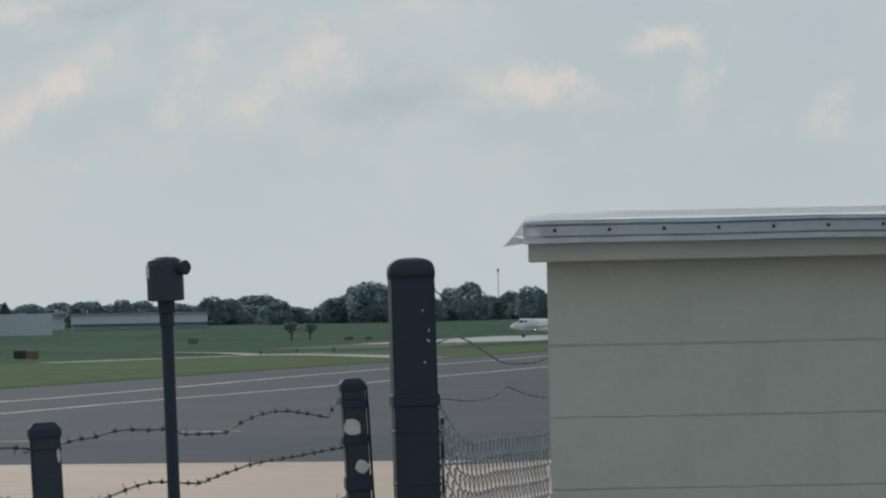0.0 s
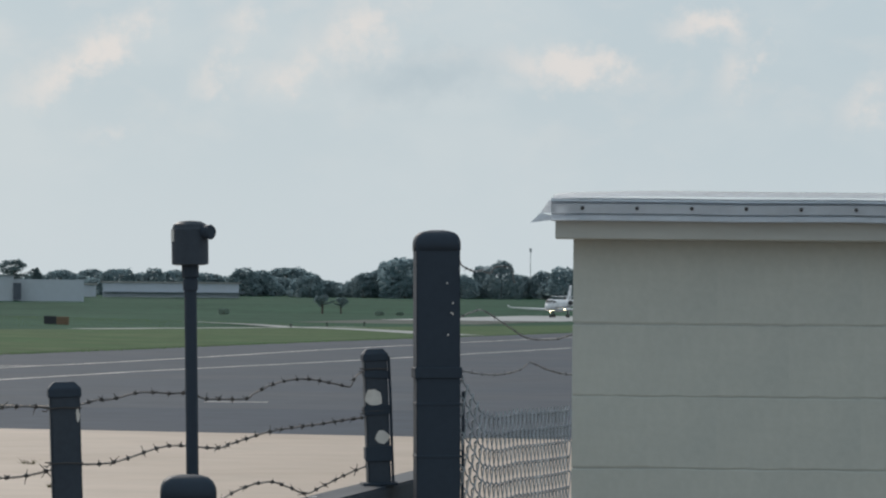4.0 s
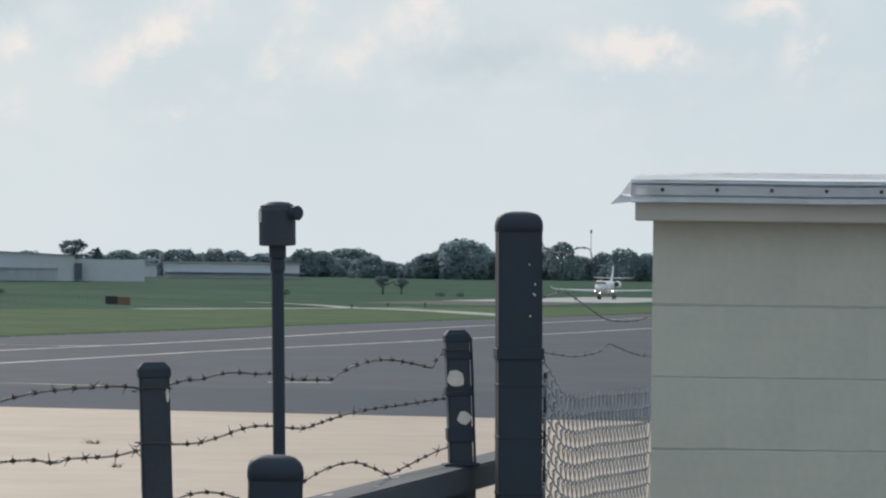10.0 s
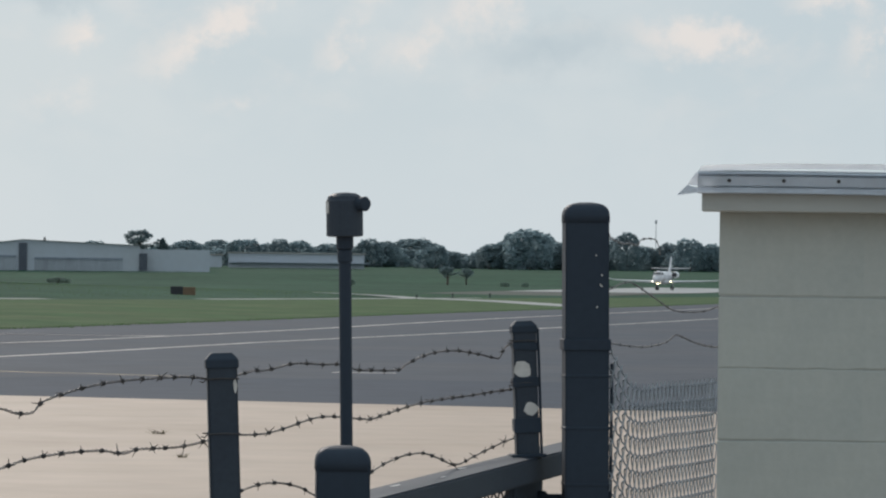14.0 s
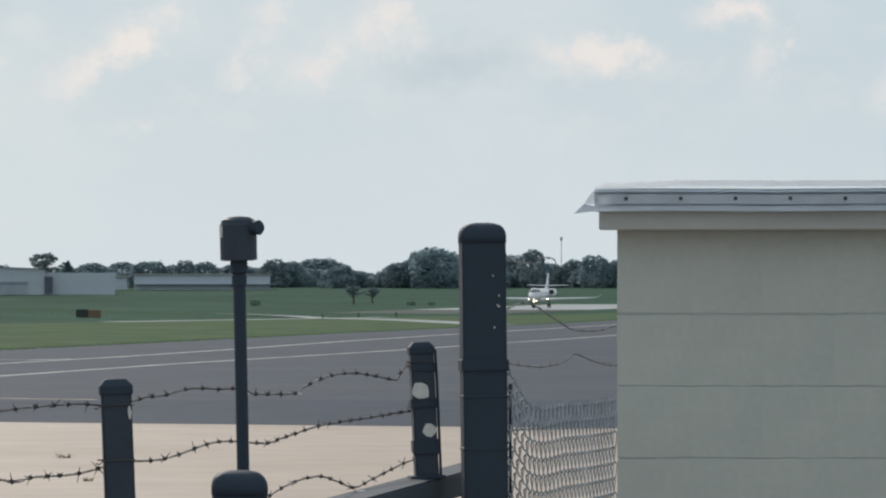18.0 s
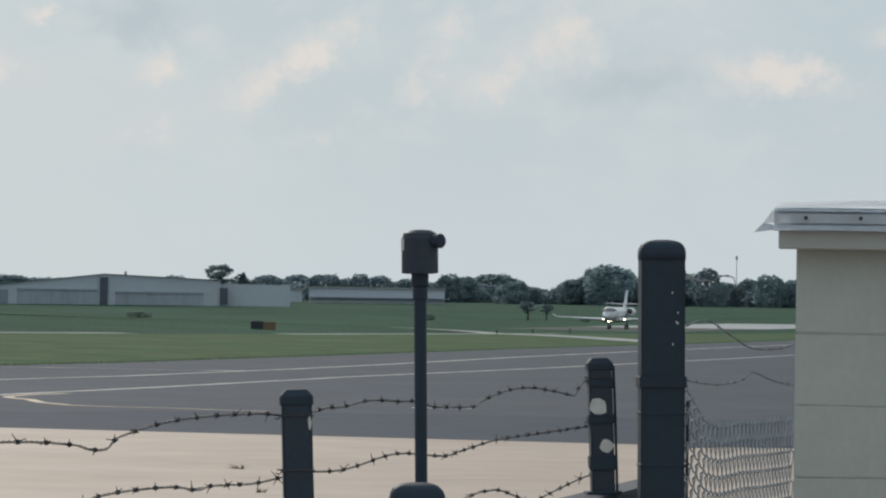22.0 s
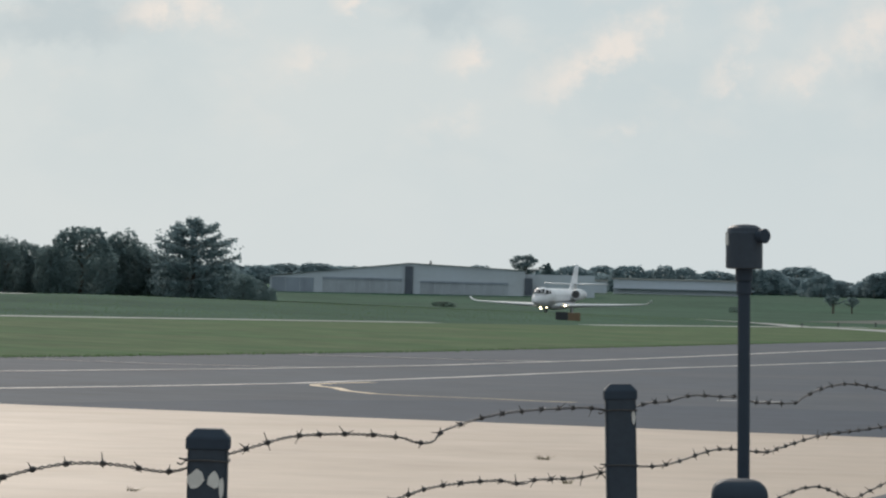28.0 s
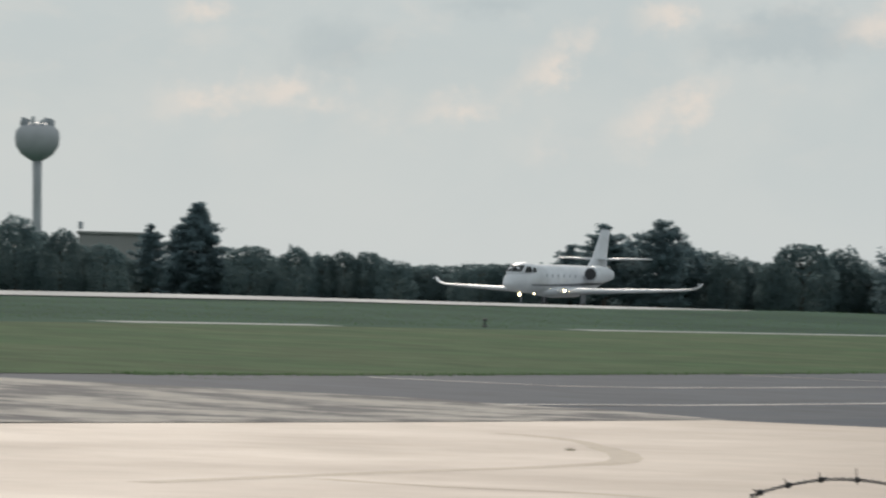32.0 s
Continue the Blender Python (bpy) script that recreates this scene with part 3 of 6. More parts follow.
def build_shed():
    course, length, joint = 0.2032, 0.4064, 0.0035
    shed = thing("shed", Matrix.Translation((WALL_X, WALL_Y, 0)) @ pose(0, 0, 0, 0, 0, -3.2) @ Matrix.Translation((-WALL_X, -WALL_Y, 0)), "low cream painted concrete-block shed with a white metal roof edge", "shed")
    bm = bmesh.new()
    box(bm, WALL_X + 0.004, WALL_Y + 0.0024, 0, 4.4, WALL_Y + 0.2, 2.60)
    core = part("wall", bm, M_JOINT, shed, "painted mortar between the blocks")
    for x0, y0, x1, y1 in ((WALL_X + 0.01, WALL_Y + 0.2, WALL_X + 0.21, WALL_Y + 3.0), (4.2, WALL_Y + 0.2, 4.4, WALL_Y + 3.0), (WALL_X + 0.21, WALL_Y + 2.8, 4.2, WALL_Y + 3.0)):
        bm = bmesh.new()
        box(bm, x0, y0, 0, x1, y1, 2.60)
        part("wall", bm, M_BLOCK, shed)
    bm = bmesh.new()
    box(bm, WALL_X - 0.05, WALL_Y - 0.10, 2.5615, 4.5, WALL_Y - 0.06, 2.624)
    box(bm, WALL_X - 0.05, WALL_Y - 0.06, 2.5615, 4.5, WALL_Y - 0.001, 2.624)
    bevelled(bm, 0.003)
    part("fascia_board", bm, M_FASCIA, shed, "cream painted board under the roof edge")
    # the bent metal edge, with a flared end
    bm = bmesh.new()
    x0, x1, y = WALL_X - 0.062, 4.55, WALL_Y - 0.128
    prof = [(y + 0.03, 2.611), (y - 0.012, 2.613), (y - 0.006, 2.627), (y + 0.010, 2.6285), (y + 0.010, 2.6315), (y - 0.004, 2.633), (y - 0.004, 2.659), (y + 0.012, 2.6605), (y + 0.014, 2.6645), (y - 0.002, 2.666), (y + 0.006, 2.672), (y + 0.05, 2.677)]
    n = 24
    rows = []
    for i in range(n + 1):
        x = x0 + (x1 - x0) * i / n
        w = 0.0025 * math.sin(i * 1.7) + 0.0015 * math.sin(i * 4.1)
        rows.append([bm.verts.new((x, yy + w, zz + 0.4 * w)) for yy, zz in prof])
    for p, q in zip(rows, rows[1:]):
        for i in range(len(prof) - 1):
            bm.faces.new((p[i], q[i], q[i + 1], p[i + 1]))
    tip = [bm.verts.new(c) for c in ((x0 - 0.058, y + 0.03, 2.606), (x0 - 0.03, y + 0.03, 2.634), (x0 - 0.004, y + 0.06, 2.672))]
    low = rows[0]
    bm.faces.new((tip[0], low[1], low[2], tip[1]))
    bm.faces.new((tip[1], low[5], low[6], low[9], tip[2]))
    bmesh.ops.solidify(bm, geom=list(bm.faces), thickness=0.0015)
    part("drip_edge", bm, M_METAL_EDGE, shed, "bent galvanised drip edge with a flared corner")
    bm = bmesh.new()
    lathe(bm, [(0.0056, 0), (0.0056, 0.003), (0.004, 0.005), (0.002, 0.0055)], 8)
    screw = mesh_of("screw", bm, M_SCREW)
    for i in range(26):
        ob = new("screw", screw)
        ob.parent = shed
        ob.matrix_basis = pose(0.652 + 0.1524 * i, y - 0.005, 2.648, 90)
    bm = bmesh.new()
    pts = [(y + 0.012, 2.678), (y + 0.08, 2.690), (y + 1.3, 2.722), (y + 3.3, 2.768)]
    rows = [[bm.verts.new((x, yy, zz + dz)) for yy, zz in pts] for x, dz in ((x0 + 0.005, -0.004), (x0 + 0.25, 0.004), (4.6, 0.0))]
    for p, q in zip(rows, rows[1:]):
        for i in range(3):
            bm.faces.new((p[i], q[i], q[i + 1], p[i + 1]))
    bmesh.ops.solidify(bm, geom=list(bm.faces), thickness=0.012)
    part("roof", bm, M_ROOF, shed, "white sloping roof sheet")
    # blocks in running bond
    def block(long, high, seed):
        """A block with worn, wavy upper and lower edges; its ends are painted over."""
        rr = random.Random(seed)
        bm = bmesh.new()
        n = 10
        rows = []
        for i in range(n + 1):
            x = long * i / n
            lo, hi = joint / 2 + rr.uniform(-0.0012, 0.0012), high - joint / 2 + rr.uniform(-0.0012, 0.0012)
            c = 0.0022 + rr.uniform(0, 0.002)
            f = 0.0002 * math.sin(i * 1.1 + seed)
            rows.append([bm.verts.new(v) for v in ((x, 0.05, lo), (x, c * 0.8, lo), (x, f, lo + c), (x, f, hi - c), (x, c * 0.8, hi), (x, 0.05, hi))])
        for p, q in zip(rows, rows[1:]):
            for i in range(5):
                bm.faces.new((p[i], q[i], q[i + 1], p[i + 1]))
        bm.faces.new(rows[0])
        bm.faces.new(list(reversed(rows[-1])))
        return mesh_of("block", bm, M_BLOCK)

    fulls = [block(length, course, i) for i in range(5)]
    half = block(length / 2, course, 9)
    rng = random.Random(3)
    for k in range(1, 13):
        z = 2.324 - course * k
        if z < -course:
            continue
        x = WALL_X
        odd = k % 2
        while x < 4.2:
            use = half if (odd and x == WALL_X) else fulls[rng.randrange(5)]
            ob = new("block", use)
            ob.parent = core
            ob.matrix_basis = pose(x, WALL_Y, z + rng.uniform(-0.0012, 0.0012))
            x += length / 2 if use is half else length
    for i in range(9):
        ob = new("block", block(length, 0.27, 20 + i))
        ob.parent = core
        ob.matrix_basis = pose(WALL_X + length * i, WALL_Y, 2.324)
    return shed


build_shed()

# ---- gate and posts ----
GX, GY = -0.527, 8.97
EX, EY = 0.2101, 0.9777
GATE_TURN = math.degrees(math.atan2(EY, EX))


def gate_pose(s, z=0.0, off=0.0):
    """A pose on the gate's line: x along it, s metres past the middle post; off: metres behind the line."""
    return pose(GX + EX * s - EY * off, GY + EY * s + EX * off, z, 0, 0, GATE_TURN)


def rail_top(s):
    return 1.884 + 0.0145 * s


def build_gate():
    g = thing("gate", gate_pose(0), "black steel slide gate with chain-link infill and short wire posts", "gate")
    w, h = 0.10, 0.062
    bm = bmesh.new()
    box(bm, -6.5, -w / 2, -h, 3.72, w / 2, 0)
    bevelled(bm, 0.005, 2)
    part("top_rail", bm, M_BLACK_WORN, g, "scuffed black square top rail", at=pose(0, 0, 1.884, 0, -math.degrees(0.0145)))
    bm = bmesh.new()
    box(bm, -6.5, -w / 2, 0.08, 3.1, w / 2, 0.16)
    bevelled(bm, 0.005)
    part("bottom_rail", bm, M_BLACK, g)
    for s, wid in ((1.98, 0.125), (2.865, 0.165), (0.275, 0.04), (-1.6, 0.06), (-3.8, 0.06), (-6.43, 0.06)):
        bm = bmesh.new()
        box(bm, s - wid, -0.014, 0.1, s + wid, 0.014, rail_top(s) - h - 0.001)
        bevelled(bm, 0.004)
        part("stile", bm, M_BLACK, g)
    # dark upright boards left of the mesh
    bm = bmesh.new()
    box(bm, -0.058, -0.012, 0.17, 0.058, 0.012, 1.83)
    bevelled(bm, 0.003)
    board = mesh_of("board", bm, M_BLACK)
    for i in range(34):
        ob = new("board", board)
        ob.parent = g
        ob.matrix_basis = pose(0.172 - 0.1225 * i, 0.0, 0)
    # mesh panels
    for s0, s1, z0, z1 in ((0.33, 1.85, 1.2, 1.86), (2.12, 2.70, 1.2, 1.87)):
        part("chain_link_mesh", chain(s0, s1, z0, z1, 0.050, 0.040, 0.0027), M_DARKWIRE, g, "black coated chain-link mesh")
    for s in (1.815, 2.665):
        bm = bmesh.new()
        tube(bm, [(s, -0.006, 1.1), (s + 0.004, -0.006, 1.5), (s, -0.006, rail_top(s) - 0.07)], 0.0045, 6)
        for z in (1.33, 1.55, 1.74):
            box(bm, s - 0.010, -0.014, z, s + 0.030, 0.004, z + 0.022)
        part("tension_bar", bm, M_BLACK, g, "black tension bar with clamps")
    # wire posts on the rail
    for s, top, name in ((-2.254, 2.193, ""), (0.0, 2.229, ""), (2.823, 2.265, "")):
        base = rail_top(s)
        bm = bmesh.new()
        box(bm, -0.0288, -0.0288, base - 0.002, 0.0288, 0.0288, top - 0.016)
        bevelled(bm, 0.004, 2)
        post = part("wire_post", bm, M_BLACK_WORN, g, "short black square post with a flat cap", at=pose(s, 0, 0, 0, 0, -72))
        lean = {0.0: 2.3, 2.823: 2.6}.get(s, 0.0)
        pivot = Matrix.Translation(g.matrix_basis @ Vector((s, 0, top)))
        post.matrix_basis = g.matrix_basis.inverted() @ pivot @ pose(0, 0, 0, 0, -lean) @ pivot.inverted() @ g.matrix_basis @ post.matrix_basis
        bm = bmesh.new()
        r = 0.0318
        lo = [bm.verts.new((x * r, y * r, top - 0.030)) for x, y in ((-1, -1), (1, -1), (1, 1), (-1, 1))]
        md = [bm.verts.new((x * r, y * r, top - 0.013)) for x, y in ((-1, -1), (1, -1), (1, 1), (-1, 1))]
        hi = [bm.verts.new((x * r * 0.62, y * r * 0.62, top)) for x, y in ((-1, -1), (1, -1), (1, 1), (-1, 1))]
        bridge(bm, lo, md)
        bridge(bm, md, hi)
        bm.faces.new(hi)
        bm.faces.new(list(reversed(lo)))
        bevelled(bm, 0.0016, 1)
        part("post_cap", bm, M_BLACK, post, "black plastic post cap")
        if s > 2:
            # ragged black tape and a stay bar on the post by the wall
            for down, tall, e in ((0.052, 0.022, 0.0024), (0.146, 0.024, 0.0036), (0.245, 0.034, 0.0045)):
                bm = bmesh.new()
                box(bm, -0.0288 - e, -0.0288 - e, top - down - tall, 0.0288 + e, 0.0288 + e, top - down)
                tear = random.Random(int(down * 1000))
                for v in bm.verts:
                    v.co += Vector((tear.uniform(-0.0014, 0.0014), tear.uniform(-0.001, 0.001), tear.uniform(-0.007, 0.007)))
                bevelled(bm, 0.0012)
                part("tape_wrap", bm, M_BLACK, post, "ragged black tape wrapped round the post")
            bm = bmesh.new()
            tube(bm, [(0.034, -0.02, base), (0.0345, -0.022, top - 0.10), (0.0335, -0.02, top - 0.02)], 0.0036, 6)
            part("stay_bar", bm, M_BLACK, post, "thin black stay bar")
        e = 0.031
        for z in ((top - 0.046,) if s < 0 else (top - 0.05, top - 0.155)):
            bm = bmesh.new()
            tube(bm, [(-e - 0.012, -e + 0.006, z - 0.004), (-e - 0.006, -e - 0.002, z - 0.006), (-e, -e, z), (0, -e - 0.001, z + 0.001), (e, -e, z - 0.001), (e, e, z), (-e, e, z + 0.001), (-e, -e, z + 0.0015), (-e - 0.010, -e, z + 0.003)], 0.0014, 5)
            part("wire_tie", bm, M_BARB, post, "dark wire tied round the post")
        bm = bmesh.new()
        box(bm, -0.044, -0.044, base - 0.001, 0.044, 0.044, base + 0.007)
        bevelled(bm, 0.002)
        part("base_plate", bm, M_BLACK, post)
        chips = {-2.254: ((-0.017, 0.040, 0.024, 0.030), (0.010, 0.040, 0.018, 0.028), (0.0215, 0.052, 0.008, 0.034)), 2.823: ((-0.0085, 0.088, 0.047, 0.042), (0.010, 0.184, 0.036, 0.036))}.get(s, ((0.024, 0.03, 0.007, 0.03),))
        for cx, down, cw, ch in chips:
            bm = bmesh.new()
            rr = random.Random(int(cx * 1000) + int(down * 1000))
            vs = []
            for i in range(9):
                q = 2 * math.pi * i / 9
                k = rr.uniform(0.38, 0.58)
                vs.append(bm.verts.new((cx + cw * k * math.cos(q), -0.0296, top - 0.034 - down + ch * k * math.sin(q))))
            bm.faces.new(vs)
            part("paint_chip", bm, M_PRIMER, post, "bare patch where the black paint has peeled")
    # latch and hinge gear at the far end, and the guide roller beside the guide post
    home = g.matrix_basis.inverted()
    bm = bmesh.new()
    box(bm, 0.104, 11.85, 1.675, 0.186, 11.93, 1.730)
    box(bm, 0.128, 11.87, 1.806, 0.186, 11.91, 1.824)
    box(bm, 0.154, 11.87, 1.728, 0.186, 11.91, 1.793)
    box(bm, 0.100, 11.86, 1.742, 0.122, 11.90, 1.758)
    box(bm, 0.100, 11.86, 1.800, 0.134, 11.90, 1.832)
    bevelled(bm, 0.004, 2)
    part("latch", bm, M_BLACK, g, "black gate latch reaching to the post", at=home)
    bm = bmesh.new()
    lathe(bm, [(0.006, -0.026), (0.013, -0.022), (0.0145, 0.0), (0.013, 0.020), (0.008, 0.026)], 14, (-0.395, 9.40, 1.788))
    tube(bm, [(-0.432, 9.40, 1.786), (-0.395, 9.40, 1.786)], 0.005, 8)
    tube(bm, [(-0.391, 9.40, 1.758), (-0.366, 9.40, 1.754), (-0.33, 9.42, 1.752)], 0.006, 8)
    tube(bm, [(-0.395, 9.40, 1.81), (-0.392, 9.40, 1.835)], 0.007, 8)
    part("guide_roller", bm, M_BLACK, g, "black guide roller hung under the rail", at=home)
    rr = random.Random(8)
    for s, off, size in ((1.55, 0.02, 0.020), (1.9, -0.01, 0.012), (2.25, 0.025, 0.016), (0.9, 0.0, 0.010), (-0.7, 0.015, 0.018), (-1.3, -0.02, 0.012), (-1.9, 0.02, 0.015)):
        bm = bmesh.new()
        bm.faces.new([bm.verts.new((s + 3.0 * size * rr.uniform(0.6, 1.2) * math.cos(q), off + 0.4 * size * rr.uniform(0.6, 1.2) * math.sin(q), rail_top(s) + 0.0008)) for q in [2 * math.pi * i / 9 for i in range(9)]])
        part("paint_scuff", bm, M_PRIMER, g, "bare scuff on the black rail")
    return g


def chain(s0, s1, z0, z1, tall, wide, r):
    """Woven chain link: each wire zigzags upward and hooks its neighbours."""
    bm = bmesh.new()
    n = int((s1 - s0) / wide)
    rows = int((z1 - z0) / (tall / 2))
    for i in range(n + 1):
        x = s0 + wide * i
        pts = []
        for k in range(rows + 1):
            side = 1 if (k + i) % 2 else -1
            zz = z0 + tall / 2 * k
            for w, dz in ((0.16, -0.44), (0.48, -0.20), (0.64, 0.0), (0.58, 0.16), (0.40, 0.42)):
                pts.append((x + side * wide * w, side * 0.002 * (1 if dz else 2), zz + dz * tall / 2))
        tube(bm, pts, r, 4, False)
    return bm


build_gate()


def barbed(points, name, label, group, seed, pitch=0.108, r=0.0011, metal=None, barb=1.0):
    """Two twisted strands through the points, with four-pointed barbs."""
    rng = random.Random(seed)
    metal = metal or M_BARB
    pts = [Vector(p) for p in points]
    dense = []
    for a, b, c, d in zip([pts[0]] + pts[:-2], pts[:-1], pts[1:], pts[2:] + [pts[-1]]):
        n = max(3, int((c - b).length / 0.012))
        for i in range(n):
            k = i / n
            dense.append(0.5 * (2 * b + (c - a) * k + (2 * a - 5 * b + 4 * c - d) * k * k + (3 * b - 3 * c + d - a) * k * k * k))
    dense.append(pts[-1])
    wire = thing(name, pose(0, 0, 0), label, "barbed wire", group)
    for side in (0, math.pi):
        bm = bmesh.new()
        run, path = 0.0, []
        for i, p in enumerate(dense):
            if i:
                run += (p - dense[i - 1]).length
            q = run / 0.028 * math.pi + side
            path.append(p + Vector((0.3 * math.cos(q), 0.3 * math.cos(q), math.sin(q))) * 0.0019)
        tube(bm, path, r, 5)
        part("strand", bm, metal, wire)
    run, nxt = 0.0, 0.04
    for p, q in zip(dense, dense[1:]):
        run += (q - p).length
        if run < nxt:
            continue
        nxt = run + pitch * rng.uniform(0.72, 1.28)
        way = (q - p).normalized()
        bm = bmesh.new()
        side = way.cross(Vector((0, 0, 1))).normalized()
        up = side.cross(way)
        a0 = rng.uniform(0, math.pi)
        coil = [p + way * (0.004 * (k / 8 - 1.0)) + (side * math.cos(k * 0.9) + up * math.sin(k * 0.9)) * 0.0033 * barb for k in range(17)]
        tube(bm, coil, 0.0013, 4)
        for j in range(2):
            ang = a0 + j * rng.uniform(1.1, 1.9)
            out = side * math.cos(ang) + up * math.sin(ang)
            lean = way * rng.uniform(-0.6, 0.6)
            tip = (out + lean).normalized() * (rng.uniform(0.015, 0.020) if rng.random() < 0.22 else rng.uniform(0.007, 0.013)) * barb
            tube(bm, [p - tip * rng.uniform(0.3, 0.9), p, p + tip], [0.0008 * barb, 0.0013 * barb, 0.0006 * barb], 4)
        part("barb", bm, metal, wire)
    return wire


def on_gate(pairs, near=-0.034, behind=0.037):
    """The wires run along the far side of the posts."""
    eye_off = GX * EY - GY * EX
    k = (behind - eye_off) / (near - eye_off)
    eye = Vector((0.0, 0.0, 2.405))
    out = []
    for s, z in pairs:
        p = Vector((GX + EX * s - EY * near, GY + EY * s + EX * near, z))
        out.append(tuple(eye + (p - eye) * k))
    return out


TOP = ((-6.00, 2.120), (-5.00, 2.170), (-4.20, 2.130), (-3.22, 2.138), (-3.12, 2.148), (-3.00, 2.157), (-2.86, 2.161), (-2.71, 2.155), (-2.50, 2.139), (-2.35, 2.150), (-2.15, 2.165), (-1.97, 2.176), (-1.70, 2.173), (-1.46, 2.162), (-1.37, 2.152), (-1.28, 2.151), (-1.20, 2.170), (-0.87, 2.190), (-0.40, 2.191), (-0.13, 2.181), (0.10, 2.192), (0.22, 2.192), (0.43, 2.201), (0.66, 2.195), (0.83, 2.192), (0.95, 2.179), (1.08, 2.175), (1.33, 2.171), (1.41, 2.182), (1.63, 2.201), (1.89, 2.205), (2.16, 2.192), (2.28, 2.184), (2.385, 2.179), (2.415, 2.191), (2.45, 2.203), (2.50, 2.210), (2.61, 2.221), (2.72, 2.224))
MID = ((-5.60, 2.020), (-4.40, 2.050), (-3.00, 2.010), (-2.25, 2.045), (-1.70, 2.056), (-1.48, 2.063), (-1.31, 2.074), (-1.12, 2.077), (-0.90, 2.074), (-0.76, 2.064), (-0.66, 2.068), (-0.41, 2.063), (-0.22, 2.068), (-0.10, 2.074), (0.15, 2.068), (0.31, 2.071), (0.58, 2.086), (0.76, 2.085), (1.06, 2.071), (1.21, 2.077), (1.53, 2.092), (1.78, 2.096), (2.05, 2.097), (2.36, 2.100), (2.66, 2.101), (2.76, 2.103))
LOW = ((-4.60, 1.930), (-3.60, 1.950), (-2.25, 1.940), (-1.40, 1.955), (-1.00, 1.925), (-0.80, 1.918), (-0.68, 1.918), (-0.57, 1.909), (-0.41, 1.918), (-0.30, 1.929), (-0.13, 1.953), (-0.03, 1.960), (0.18, 1.970), (0.34, 1.965), (0.48, 1.951), (0.74, 1.921), (1.24, 1.972), (1.54, 1.981), (1.74, 1.962), (1.92, 1.940), (2.10, 1.951), (2.47, 1.976), (2.75, 1.985))
barbed(on_gate(TOP), "barbed_wire", "sagging rusty barbed wire strung between the gate posts", "wires over the gate", 1)
barbed(on_gate(MID), "barbed_wire", "sagging rusty barbed wire strung between the gate posts", "wires over the gate", 2)
barbed(on_gate(LOW), "barbed_wire", "slack rusty barbed wire just above the gate rail", "wires over the gate", 3)


def build_guide_post(name, x, y, top, holes, label, lean=0.0):
    p = thing(name, pose(x, y, top, 0, -lean) @ pose(0, 0, -top, 0, 0, 4), label, "post", "guide posts")
    w = 0.0545
    bm = bmesh.new()
    box(bm, -w, -w, 0, w, w, top - 0.030)
    bevelled(bm, 0.003, 2)
    part("shaft", bm, M_BLACK, p)
    bm = bmesh.new()
    rows = []
    for k, z in ((1.035, -0.050), (1.035, -0.032), (1.00, -0.022), (0.92, -0.013), (0.77, -0.006), (0.55, -0.002), (0.3, 0.0005)):
        r = w * k
        c = r * 0.84
        rows.append([bm.verts.new((a, b, top + z)) for a, b in ((-c, -r), (c, -r), (r, -c), (r, c), (c, r), (-c, r), (-r, c), (-r, -c))])
    for a, b in zip(rows, rows[1:]):
        bridge(bm, a, b)
    bm.faces.new(rows[-1])
    bm.faces.new(list(reversed(rows[0])))
    part("post_cap", bm, M_BLACK, p, "domed black plastic post cap", smooth=True)
    for z in holes[0]:
        bm = bmesh.new()
        e, tall = (0.0045, 0.014) if z == holes[0][0] else (0.0015, 0.004)
        box(bm, -w - e, -w - e, z - tall, w + e, w + e, z + tall)
        bevelled(bm, 0.0015)
        part("tie_band", bm, M_BLACK, p, "black metal tie band")
    for hx, hz in holes[1]:
        bm = bmesh.new()
        rr = random.Random(int(hz * 1000))
        vs = [bm.verts.new((hx + 0.0021 * rr.uniform(0.7, 1.2) * math.cos(q), -w - 0.0009, hz + 0.0031 * rr.uniform(0.7, 1.2) * math.sin(q))) for q in [2 * math.pi * i / 7 for i in range(7)]]
        bm.faces.new(vs)
        part("paint_chip", bm, M_PRIMER, p, "small bare fleck in the black paint")
    return p


build_guide_post("gate_post", 0.219, 11.70, 2.562, ((2.208, 2.13, 2.0, 1.86, 1.79), ((0.022, 2.430), (0.036, 2.381), (0.036, 2.354), (0.032, 2.357), (0.024, 2.302))), "tall square black steel gate post with domed cap", 0.6)
short_post = build_guide_post("gate_post", -0.3118, 9.60, 2.0288, ((1.752,), ()), "short square black steel gate post with domed cap")
bm = bmesh.new()
box(bm, -0.2595, 9.62, 1.61, -0.131, 9.70, 1.710)
box(bm, -0.2595, 9.615, 1.710, -0.129, 9.705, 1.716)
part("bracket", bevelled(bm, 0.002), M_BLACK_WORN, short_post, "black steel box bracket", at=short_post.matrix_basis.inverted())


